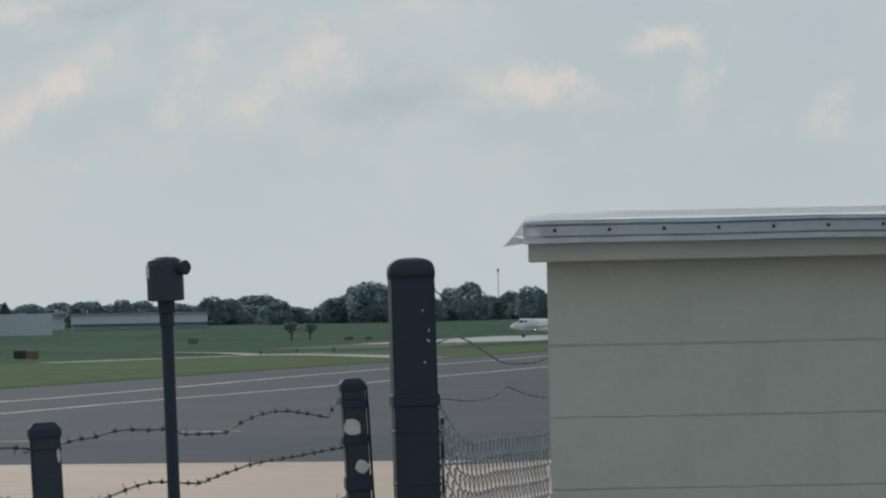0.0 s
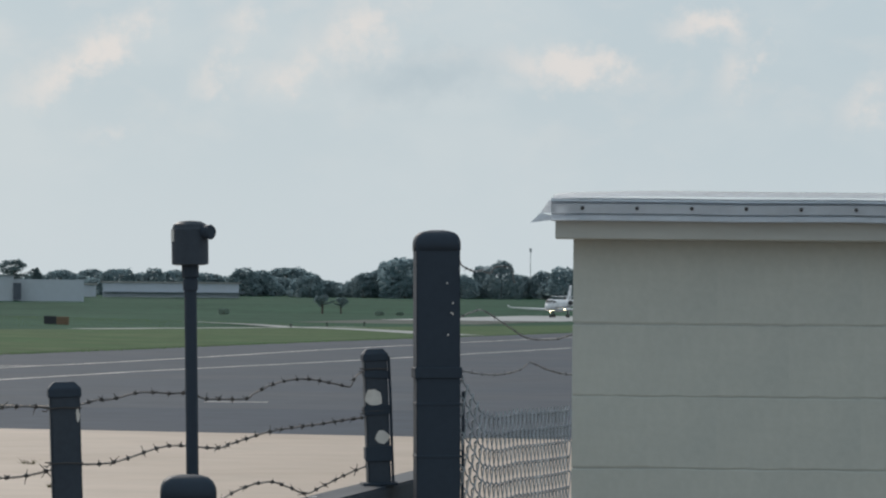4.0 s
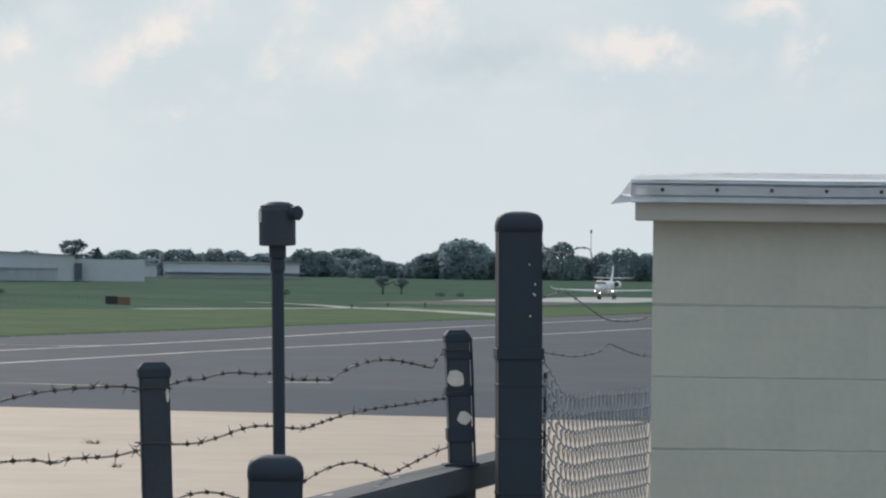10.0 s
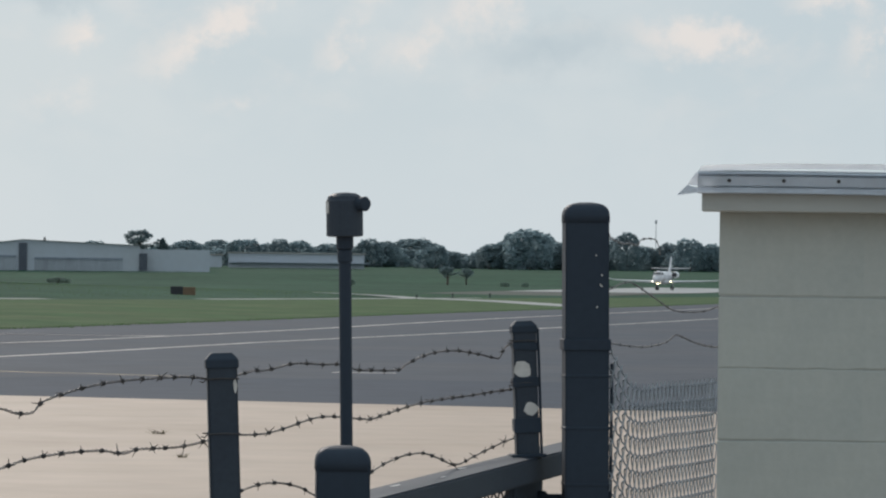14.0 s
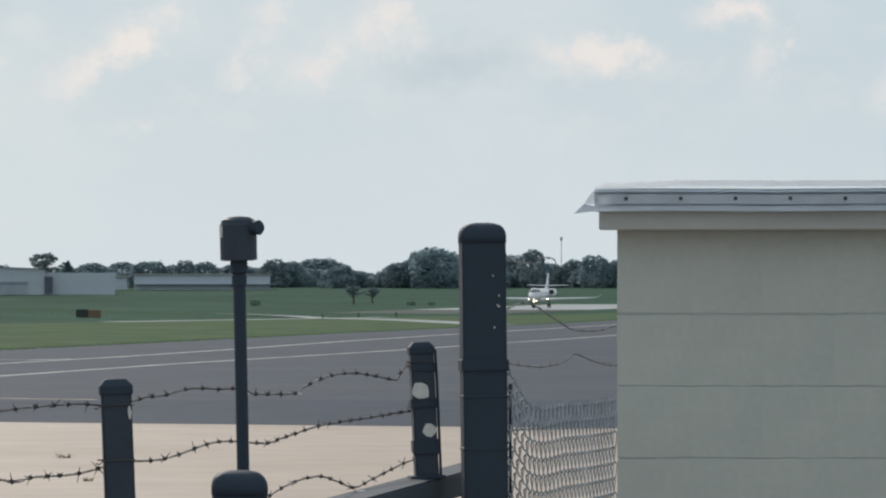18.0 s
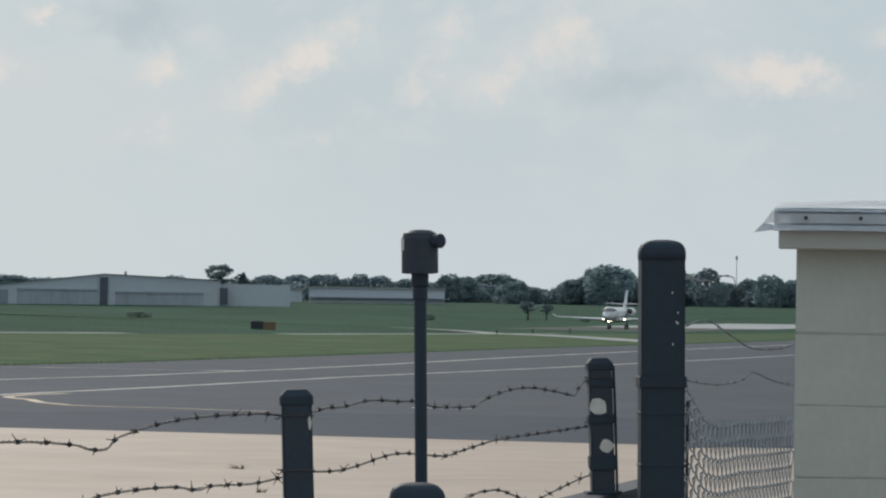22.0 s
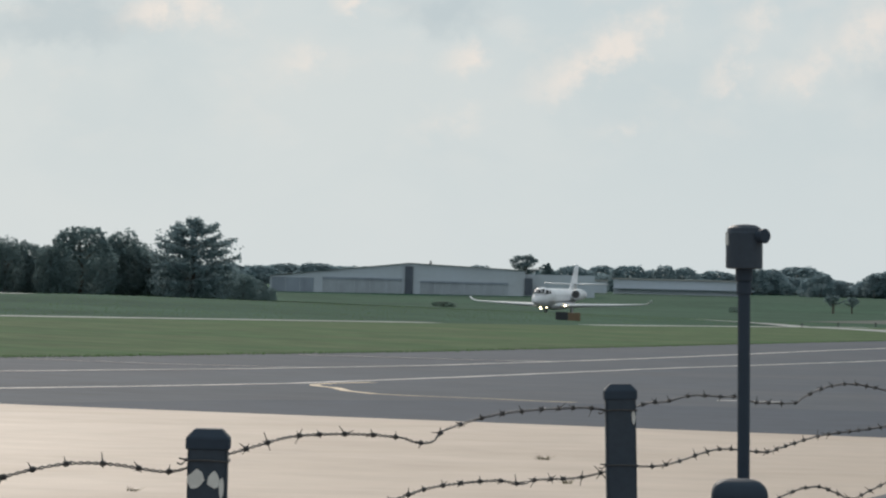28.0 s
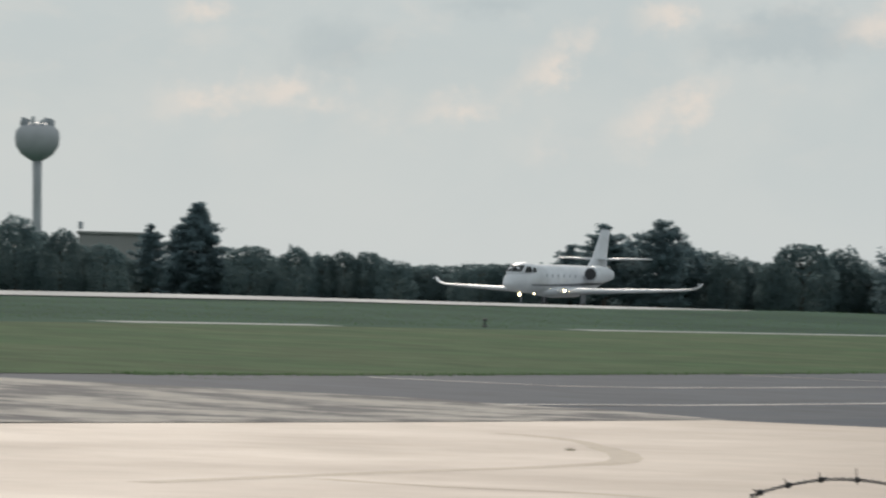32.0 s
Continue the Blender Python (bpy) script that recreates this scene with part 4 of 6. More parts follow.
def build_sensor_pole():
    p = thing("sensor_pole", pose(-0.3162, 9.715, 2.42, 0, -1.2) @ Matrix.Translation((0, 0, -2.42)), "thin black pole carrying a hooded sensor head", "pole")
    bm = bmesh.new()
    lathe(bm, [(0.01288, 0), (0.01288, 2.4144)], 14)
    part("pole", bm, M_BLACK, p, smooth=False)
    bm = bmesh.new()
    lathe(bm, [(0.01458, 2.4050), (0.01552, 2.4078), (0.01552, 2.4285), (0.01317, 2.4304), (0.01787, 2.4342), (0.01787, 2.4605)], 14)
    part("collar", bm, M_BLACK, p)
    bm = bmesh.new()
    lathe(bm, [(0.02821, 2.4577), (0.03809, 2.4595), (0.03809, 2.5320), (0.03621, 2.5348), (0.03386, 2.5423), (0.02351, 2.5480), (0.00752, 2.5498)], 24)
    head = part("sensor_head", bm, M_BLACK_WORN, p, "round black sensor housing")
    bm = bmesh.new()
    tube(bm, [(0.02069, -0.01129, 2.5254), (0.03762, -0.02445, 2.5254), (0.04420, -0.02915, 2.5254), (0.04608, -0.03104, 2.5254)], [0.01411, 0.01458, 0.01552, 0.01270], 20)
    part("hood", bm, M_BLACK, head, "small black lens hood")
    bm = bmesh.new()
    rows = [[bm.verts.new((r * math.cos(q), r * math.sin(q), z)) for r, z in ((0.03781, 2.5066), (0.03912, 2.5066), (0.03912, 2.5310), (0.03781, 2.5310))] for q in [radians(a) for a in (178, 187, 196, 205, 213)]]
    for a, b in zip(rows, rows[1:]):
        bridge(bm, a, b)
    bm.faces.new(rows[0])
    bm.faces.new(list(reversed(rows[-1])))
    part("light_strip", bm, M_PRIMER, head, "pale strip on the housing")
    return p


build_sensor_pole()


def build_fence():
    """Galvanised chain link from the tall post back behind the shed."""
    f = thing("chain_link_fence", pose(0, 0, 0), "galvanised chain-link fence sagging between post and shed", "fence")
    runs = [((0.285, 11.73), (0.617, 13.17), 2.135, 2.10)]
    for (xa, ya), (xb, yb), za, zb in runs:
        d = math.hypot(xb - xa, yb - ya)
        bm = bmesh.new()
        wide, tall, deep = 0.0278, 0.086, 0.0050
        nx, ny = -(yb - ya) / d, (xb - xa) / d
        n = int(d / wide)
        for i in range(n + 1):
            top = za - 0.010 + (zb - za) * i / n + 0.060 * max(0, 1 - i / n * 7) - 0.010 * math.sin(min(1.0, i / n * 2.2) * math.pi) + 0.012 * (i / n) ** 3
            pts = []
            for k in range(24):
                side = 1 if (k + i) % 2 else -1
                for w, out, dz in ((0.16, 0.9, 0.34), (0.44, 0.8, 0.10), (0.58, 0.0, 0.0), (0.44, -0.8, -0.10), (0.16, -0.9, -0.34)):
                    q = max((i + w * side) / n, 0.0)
                    x, y = xa + (xb - xa) * q ** 0.93, ya + (yb - ya) * q ** 1.04
                    pts.append((x + nx * deep * out * side, y + ny * deep * out * side, top - 0.022 * min(1, 4 * i / n) - tall / 2 * (k - dz)))
            tube(bm, pts, [0.0017, 0.0020, 0.0028, 0.0020, 0.0017] * 24, 5, False)
        part("chain_link_mesh", bm, M_GALV, f)
        bm = bmesh.new()
        tube(bm, [(xa, ya, za - 0.09), (xb, yb, zb - 0.09)], 0.003, 6)
        part("tension_wire", bm, M_GALV, f)
    bm = bmesh.new()
    lathe(bm, [(0.004, 0), (0.004, 2.16)], 8, (0.291, 11.76, 0))
    part("tension_bar", bm, M_BLACK, f)
    return f


build_fence()


# ---- wires over the fence ----
barbed([(0.277, 11.70, 2.50), (0.282, 11.75, 2.478), (0.323, 12.2, 2.464), (0.36, 12.8, 2.468), (0.388, 13.0, 2.463), (0.40, 13.1, 2.478), (0.425, 13.3, 2.484), (0.453, 13.4, 2.481), (0.462, 13.45, 2.465), (0.466, 13.5, 2.453), (0.474, 13.6, 2.438)], "barbed_wire", "loose curl of rusty barbed wire by the tall post", "wires over the fence", 11, 0.19, 0.0009, M_BARB_GREY, 0.6)
barbed([(0.277, 11.70, 2.345), (0.293, 11.75, 2.352), (0.330, 11.95, 2.363), (0.358, 12.1, 2.357), (0.435, 12.6, 2.313), (0.496, 13.0, 2.283), (0.585, 13.4, 2.278), (0.649, 13.8, 2.288), (0.75, 14.4, 2.30)], "barbed_wire", "sagging rusty barbed wire over the chain link", "wires over the fence", 12, 0.19, 0.0009, M_BARB_GREY, 0.6)
barbed([(0.277, 11.70, 2.216), (0.288, 11.75, 2.211), (0.381, 12.3, 2.193), (0.463, 12.9, 2.195), (0.492, 13.05, 2.210), (0.508, 13.1, 2.214), (0.574, 13.5, 2.187), (0.66, 14.0, 2.167), (0.8, 14.6, 2.165)], "barbed_wire", "sagging rusty barbed wire over the chain link", "wires over the fence", 13, 0.19, 0.0009, M_BARB_GREY, 0.6)


# ---- the jet ----
def loft(bm, rings):
    rows = [[bm.verts.new(v) for v in r] for r in rings]
    for a, b in zip(rows, rows[1:]):
        bridge(bm, a, b)
    bm.faces.new(list(reversed(rows[0])))
    bm.faces.new(rows[-1])
    return bm


def hull_ring(x, r_w, r_h, zc, n=22):
    return [(x, r_w * math.cos(2 * math.pi * i / n), zc + r_h * math.sin(2 * math.pi * i / n)) for i in range(n)]


def aero_ring(le, chord, thick, where, n=14):
    """A wing section: leading edge at le (x), chord running aft, at where (y, z)."""
    out = []
    for i in range(n):
        q = 2 * math.pi * i / n
        c = 0.5 - 0.5 * math.cos(q)
        t = thick * 1.6 * (math.sqrt(max(c, 0)) - 0.6 * c - 0.4 * c ** 3) * (1 if q < math.pi else -1)
        out.append((le - chord * c, where[0], where[1] + t * chord))
    return out


def build_jet():
    j = thing("business_jet", pose(0, 0, 0), "white twin-engine business jet with upswept wing tips, lights on", "aircraft")
    # fuselage: nose at x = 9.4, tail cone at x = -9.4, wheels at z = 0
    st = ((9.42, 0.06, 0.06, 1.98), (9.3, 0.24, 0.22, 2.00), (9.0, 0.46, 0.42, 2.06), (8.4, 0.70, 0.66, 2.16), (7.6, 0.90, 0.88, 2.28), (6.6, 1.03, 1.05, 2.38), (5.4, 1.07, 1.09, 2.42), (2.0, 1.07, 1.09, 2.42), (-2.5, 1.07, 1.09, 2.42), (-4.5, 1.03, 1.04, 2.46), (-6.2, 0.88, 0.88, 2.56), (-7.8, 0.62, 0.62, 2.72), (-8.8, 0.36, 0.38, 2.86), (-9.4, 0.12, 0.14, 2.95))
    bm = bmesh.new()
    loft(bm, [hull_ring(x, w, h, z + 0.08) for x, w, h, z in st])
    part("fuselage", bm, M_JET, j, smooth=True)
    # cockpit crown with its glass
    bm = bmesh.new()
    loft(bm, [hull_ring(x, w, h, z) for x, w, h, z in ((8.65, 0.25, 0.10, 2.78), (8.0, 0.66, 0.42, 2.90), (7.2, 0.86, 0.58, 3.04), (6.2, 0.93, 0.62, 3.05), (4.4, 0.82, 0.52, 3.04), (3.0, 0.4, 0.2, 3.2))])
    part("cockpit_crown", bm, M_JET, j, smooth=True)
    for y0, y1 in ((-0.62, -0.03), (0.03, 0.62)):
        bm = bmesh.new()
        q = []
        for y, z, x in ((y0 * 1.1, 2.97, 0), (y1 * 1.1, 2.99, 0), (y1, 3.47, 0), (y0, 3.40, 0)):
            x = 8.62 - 0.95 * y * y - (z - 2.99) * 1.70
            q.append(bm.verts.new((x, y, z)))
        bm.faces.new(q)
        bmesh.ops.solidify(bm, geom=list(bm.faces), thickness=0.06)
        part("windscreen", bm, M_GLASS, j, "dark windscreen pane")
    for s in (-1, 1):
        bm = bmesh.new()
        q = [bm.verts.new((x, s * y, z)) for x, y, z in ((7.80, 0.80, 2.92), (6.98, 1.00, 2.94), (6.98, 0.90, 3.36), (7.42, 0.76, 3.36))]
        bm.faces.new(q)
        bmesh.ops.solidify(bm, geom=list(bm.faces), thickness=0.05)
        part("side_window", bm, M_GLASS, j, "dark cockpit side window")
        bm = bmesh.new()
        q = [bm.verts.new((x, s * y, z)) for x, y, z in ((6.78, 1.03, 2.95), (6.25, 1.06, 2.97), (6.25, 0.97, 3.28), (6.70, 0.94, 3.30))]
        bm.faces.new(q)
        bmesh.ops.solidify(bm, geom=list(bm.faces), thickness=0.04)
        part("side_window", bm, M_GLASS, j, "dark cockpit side window")
        bm = bmesh.new()
        lathe(bm, [(0.12, 0), (0.135, 0.02), (0.10, 0.03)], 14)
        port = mesh_of("cabin_window", bm, M_CABIN_PANE)
        for i in range(6):
            ob = new("cabin_window", port)
            ob.parent = j
            ob.matrix_basis = pose(4.4 - 1.05 * i, s * 1.035, 2.74, -90 * s)
        # cheat line and low trim
        bm = bmesh.new()
        rows = []
        for i in range(16):
            x = 6.8 - 13.2 * i / 15
            z = 2.02 + 0.30 * (i / 15) ** 2
            y = float(np.interp(x, (-9.4, -6.2, -4.5, -2.5, 5.4, 6.6, 7.6), (0.12, 0.85, 1.0, 1.045, 1.035, 0.985, 0.84)))
            th = 0.05 + 0.10 * i / 15
            rows.append([bm.verts.new((x, s * y * 0.985, z - th)), bm.verts.new((x, s * (y + 0.012), z + th * 0.4))])
        for p, q in zip(rows, rows[1:]):
            bm.faces.new((p[0], q[0], q[1], p[1]))
        bmesh.ops.solidify(bm, geom=list(bm.faces), thickness=0.03)
        part("cheat_line", bm, M_JET_GREY, j, "grey swept trim line")
        # wing with its upswept tip
        bm = bmesh.new()
        rings = []
        for y, z, le, ch, th in ((0.3, 1.56, 2.6, 4.0, 0.13), (1.1, 1.58, 2.3, 3.7, 0.13), (4.0, 1.68, 1.25, 2.7, 0.12), (8.0, 1.82, -0.15, 1.75, 0.11), (9.8, 1.90, -0.8, 1.3, 0.10), (10.4, 1.99, -1.05, 1.05, 0.09), (10.8, 2.16, -1.3, 0.8, 0.08), (11.02, 2.42, -1.55, 0.5, 0.07)):
            rings.append(aero_ring(le, ch, th, (s * y, z)))
        loft(bm, rings)
        wing = part("wing", bm, M_JET, j, smooth=True)
        bm = bmesh.new()
        box(bm, -2.6, min(s * 1.6, s * 6.8), 1.46, -1.75, max(s * 1.6, s * 6.8), 1.52)
        bmesh.ops.transform(bm, matrix=Matrix.Rotation(radians(2.0 * s), 4, "X"), verts=bm.verts)
        bmesh.ops.translate(bm, vec=(0.35, 0, 0.06), verts=bm.verts)
        part("flap", bm, M_JET, wing, "white flap on the trailing edge")
        bm = bmesh.new()
        lathe(bm, [(0.05, 0), (0.05, 0.25), (0.02, 0.3)], 8, m=pose(-1.3, s * 10.95, 2.34, 0, 90))
        part("tip_light", bm, M_CHROME, wing, "clear wing-tip lamp")
        # engine
        bm = bmesh.new()
        loft(bm, [[(x, s * 1.72 + r * math.cos(2 * math.pi * i / 20), 2.92 + r * math.sin(2 * math.pi * i / 20)) for i in range(20)] for x, r in ((-2.15, 0.52), (-2.3, 0.59), (-2.8, 0.65), (-3.8, 0.66), (-4.9, 0.56), (-5.7, 0.42), (-5.8, 0.36))])
        eng = part("engine", bm, M_JET, j, "white rear-mounted engine pod", smooth=True)
        bm = bmesh.new()
        lathe(bm, [(0.44, 0), (0.44, 0.02), (0.1, 0.03)], 20, m=pose(-2.13, s * 1.72, 2.92, 0, 90))
        part("intake", bm, M_INTAKE, eng, "dark engine intake")
        bm = bmesh.new()
        tube(bm, [(-2.16, s * 1.72 + 0.5 * math.cos(2 * math.pi * i / 20), 2.92 + 0.5 * math.sin(2 * math.pi * i / 20)) for i in range(21)], 0.055, 6, False)
        part("intake_lip", bm, M_CHROME, eng, "polished intake lip")
        bm = bmesh.new()
        box(bm, -5.0, min(s * 0.7, s * 1.25), 2.86, -2.9, max(s * 0.7, s * 1.25), 3.02)
        bevelled(bm, 0.05)
        part("pylon", bm, M_JET, eng)
        # tailplane
        bm = bmesh.new()
        loft(bm, [aero_ring(le, ch, 0.09, (s * y, z)) for y, z, le, ch in ((0.05, 4.12, -6.9, 2.0), (1.9, 4.16, -7.55, 1.55), (3.65, 4.20, -8.15, 1.15), (3.8, 4.20, -8.3, 0.95))])
        part("tailplane", bm, M_JET, j, smooth=True)
        # main wheels
        leg = thing_part("main_gear", j)
        bm = bmesh.new()
        tube(bm, [(-1.0, s * 1.45, 1.6), (-1.1, s * 1.45, 0.40)], [0.09, 0.07], 8)
        part("leg", bm, M_JET_GREY, leg)
        bm = bmesh.new()
        box(bm, -1.5, s * 1.62 - 0.02, 0.65, -0.6, s * 1.62 + 0.02, 1.6)
        bevelled(bm, 0.015)
        part("gear_door", bm, M_JET_GREY, leg, "grey gear door")
        for dy in (-0.2, 0.2):
            bm = bmesh.new()
            lathe(bm, [(0.2, -0.10), (0.33, -0.09), (0.36, -0.05), (0.36, 0.05), (0.33, 0.09), (0.2, 0.10)], 18, m=pose(-1.1, s * 1.45 + dy, 0.36, 90))
            part("wheel", bm, M_TYRE, leg, "black tyre")
        bm = bmesh.new()
        lathe(bm, [(0.03, 0), (0.08, 0.03), (0.09, 0.05), (0.06, 0.09)], 14, m=pose(2.45, s * 1.75, 1.62, 0, 90))
        lamp = part("landing_light", bm, M_LAMP_Y if s > 0 else M_LAMP_W, j, "bright landing light in the wing root")
        # added tube that keeps the lamp's glow from showing sideways
        bm = bmesh.new()
        tube(bm, [(2.42, s * 1.75, 1.62), (2.80, s * 1.75, 1.62)], 0.15, 16, False)
        part("lamp_hood", bm, M_JET, lamp, "white tube added to hide the lamp from the side")
    # belly fairing, fin, nose gear
    bm = bmesh.new()
    loft(bm, [hull_ring(x, w, h, z) for x, w, h, z in ((4.2, 0.2, 0.1, 1.55), (3.2, 0.9, 0.42, 1.62), (1.0, 1.2, 0.55, 1.62), (-2.5, 1.15, 0.52, 1.66), (-4.2, 0.6, 0.3, 1.8), (-5.0, 0.15, 0.1, 1.9))])
    part("belly_fairing", bm, M_JET, j, smooth=True)
    bm = bmesh.new()
    rings = []
    for z, le, ch, th in ((2.9, -4.2, 5.0, 0.09), (3.5, -5.4, 3.8, 0.09), (4.2, -6.2, 2.9, 0.09), (5.6, -7.3, 2.1, 0.08), (6.40, -7.85, 1.70, 0.07)):
        rings.append([(x, zz - z, z) for x, _, zz in aero_ring(le, ch, th, (0, z))])
    loft(bm, rings)
    fin = part("fin", bm, M_JET, j, smooth=True)
    bm = bmesh.new()
    lathe(bm, [(0.05, 0), (0.06, 0.05), (0.02, 0.1)], 10, (-8.6, 0, 6.38))
    part("beacon", bm, M_CHROME, fin, "clear beacon on the fin")
    nose = thing_part("nose_gear", j)
    bm = bmesh.new()
    tube(bm, [(6.6, 0, 1.6), (6.75, 0, 0.30)], [0.08, 0.06], 8)
    part("leg", bm, M_JET_GREY, nose)
    for dy in (-0.13, 0.13):
        bm = bmesh.new()
        lathe(bm, [(0.12, -0.07), (0.25, -0.06), (0.27, -0.03), (0.27, 0.03), (0.25, 0.06), (0.12, 0.07)], 16, m=pose(6.75, dy, 0.27, 90))
        part("wheel", bm, M_TYRE, nose, "black tyre")
    bm = bmesh.new()
    lathe(bm, [(0.03, 0), (0.095, 0.03), (0.10, 0.05), (0.06, 0.08)], 14, m=pose(6.9, 0.0, 1.28, 0, 90))
    part("taxi_light", bm, M_LAMP_Y, nose, "warm taxi light on the nose leg")
    # added tube, so that the taxi light only shows from ahead
    bm = bmesh.new()
    tube(bm, [(6.86, 0, 1.28), (7.03, 0, 1.28)], 0.14, 16, False)
    part("lamp_hood", bm, M_JET_GREY, nose, "short grey tube added to hide the lamp from the side")
    bm = bmesh.new()
    lathe(bm, [(0.02, 0), (0.05, 0.03), (0.055, 0.05), (0.03, 0.08)], 12, m=pose(4.3, 0.0, 1.36, 0, 90))
    part("taxi_light", bm, M_LAMP_Y, j, "small warm lamp under the belly")
    bm = bmesh.new()
    box(bm, 4.1, -0.05, 1.30, 4.32, 0.05, 1.56)
    part("lamp_bracket", bevelled(bm, 0.01), M_JET_GREY, j)
    return j


def thing_part(name, parent):
    """A part that is made of pieces: a short mesh stub that carries them."""
    bm = bmesh.new()
    x = 6.55 if name == "nose_gear" else -1.0
    box(bm, x - 0.2, -0.12, 1.55, x + 0.2, 0.12, 1.68)
    return part(name, bm, M_JET_GREY, parent)


JET = build_jet()


# ---- trees ----
def leaf_cloud(bm, rng, centre, radii, count, size):
    """Small leaf clumps scattered through an uneven lump."""
    c = Vector(centre)
    for _ in range(count):
        d = Vector((rng.gauss(0, 1), rng.gauss(0, 1), rng.gauss(0, 1))).normalized()
        k = 1.22 * rng.uniform(0.05, 1.0) ** 0.42
        k *= 1 + 0.42 * noise.noise(Vector((d.x * 2.3 + c.x, d.y * 2.3 + c.y, d.z * 2.3 + c.z)))
        p = c + Vector((d.x * radii[0], d.y * radii[1], d.z * radii[2])) * k
        n = (d + Vector((rng.gauss(0, 0.8), rng.gauss(0, 0.8), rng.gauss(0.1, 0.8)))).normalized()
        a = n.cross(Vector((rng.gauss(0, 1), rng.gauss(0, 1), rng.gauss(0, 1)))).normalized()
        b = n.cross(a)
        s = size * rng.uniform(0.6, 1.3)
        bm.faces.new([bm.verts.new(p + a * s), bm.verts.new(p + b * s * 0.7), bm.verts.new(p - a * s * 0.9), bm.verts.new(p - b * s * 0.8)])


def make_broadleaf(seed, leaves, label, material, size=0.17, kind="tree"):
    """A tree ten metres high: tapered trunk, limbs, and a full uneven dome of leaves down to the ground."""
    rng = random.Random(seed)
    t = thing(kind, pose(0, -900, -60), label, kind)
    bm = bmesh.new()
    tube(bm, [(0, 0, -0.3), (0.05, 0, 1.8), (-0.1, 0.1, 4.0), (0.1, 0, 7.0)], [0.32, 0.25, 0.18, 0.05], 8)
    shift = Vector((seed * 13.7, seed * 5.3, seed * 9.1))
    hs, rs = (0.0, 1.5, 3.5, 5.5, 7.0, 8.2, 9.1, 9.6, 9.9), (2.8, 3.3, 3.6, 3.5, 3.15, 2.7, 2.1, 1.5, 0.7)
    swells = []
    for _ in range(9):
        q, up = rng.uniform(0, 2 * math.pi), rng.uniform(1.0, 9.0)
        swells.append((Vector((math.cos(q) * 2.6, math.sin(q) * 2.6, up)), rng.uniform(-0.5, 0.75), rng.uniform(0.9, 1.6)))

    def rind(p):
        """How far the crown swells out or draws in round a point, in metres."""
        k = sum(a * math.exp(-((p - c).length / w) ** 2) for c, a, w in swells)
        return k + 0.9 * noise.noise(p * 0.42 + shift) + 0.6 * noise.noise(p * 1.0 + shift) + 0.42 * noise.noise(p * 2.3 + shift)

    verts, faces = [], []
    for i in range(leaves):
        z = 9.9 * (1 - (1 - rng.random()) ** 0.8) if i % 5 else rng.uniform(7.0, 9.9)
        q = rng.uniform(0, 2 * math.pi)
        base = Vector((math.cos(q), math.sin(q), 0)) * float(np.interp(z, hs, rs)) + Vector((0, 0, z))
        d = (Vector((base.x, base.y, (z - 4.5) * 0.7))).normalized()
        out = rind(base) - abs(rng.gauss(0, 0.20)) if i % 9 else rind(base) - rng.uniform(0.3, 1.5)
        if i % 17 == 0:
            out += rng.uniform(0.0, 0.30)
        p = base + d * out
        p.z = max(p.z, 0.05)
        n = (d + Vector((rng.gauss(0, 0.8), rng.gauss(0, 0.8), rng.gauss(0.1, 0.8)))).normalized()
        e = n.cross(Vector((rng.gauss(0, 1), rng.gauss(0, 1), rng.gauss(0, 1)))).normalized()
        f = n.cross(e)
        w = size * rng.uniform(0.6, 1.35) * (1.0 if i % 9 else 1.8)
        m = len(verts)
        verts += [p + e * w, p + f * w * 0.7, p - e * w * 0.9, p - f * w * 0.8]
        faces.append((m, m + 1, m + 2, m + 3))
        if i % 900 == 0:
            tube(bm, [(0, 0, max(0.8, p.z - 2.2)), (p.x * 0.5, p.y * 0.5, max(0.9, p.z - 0.9)), p * 0.95], [0.12, 0.07, 0.03], 5)
    part("trunk", bm, M_BARK, t)
    me = bpy.data.meshes.new("crown")
    me.from_pydata(verts, [], faces)
    me.materials.append(material)
    new("crown", me).parent = t
    return t


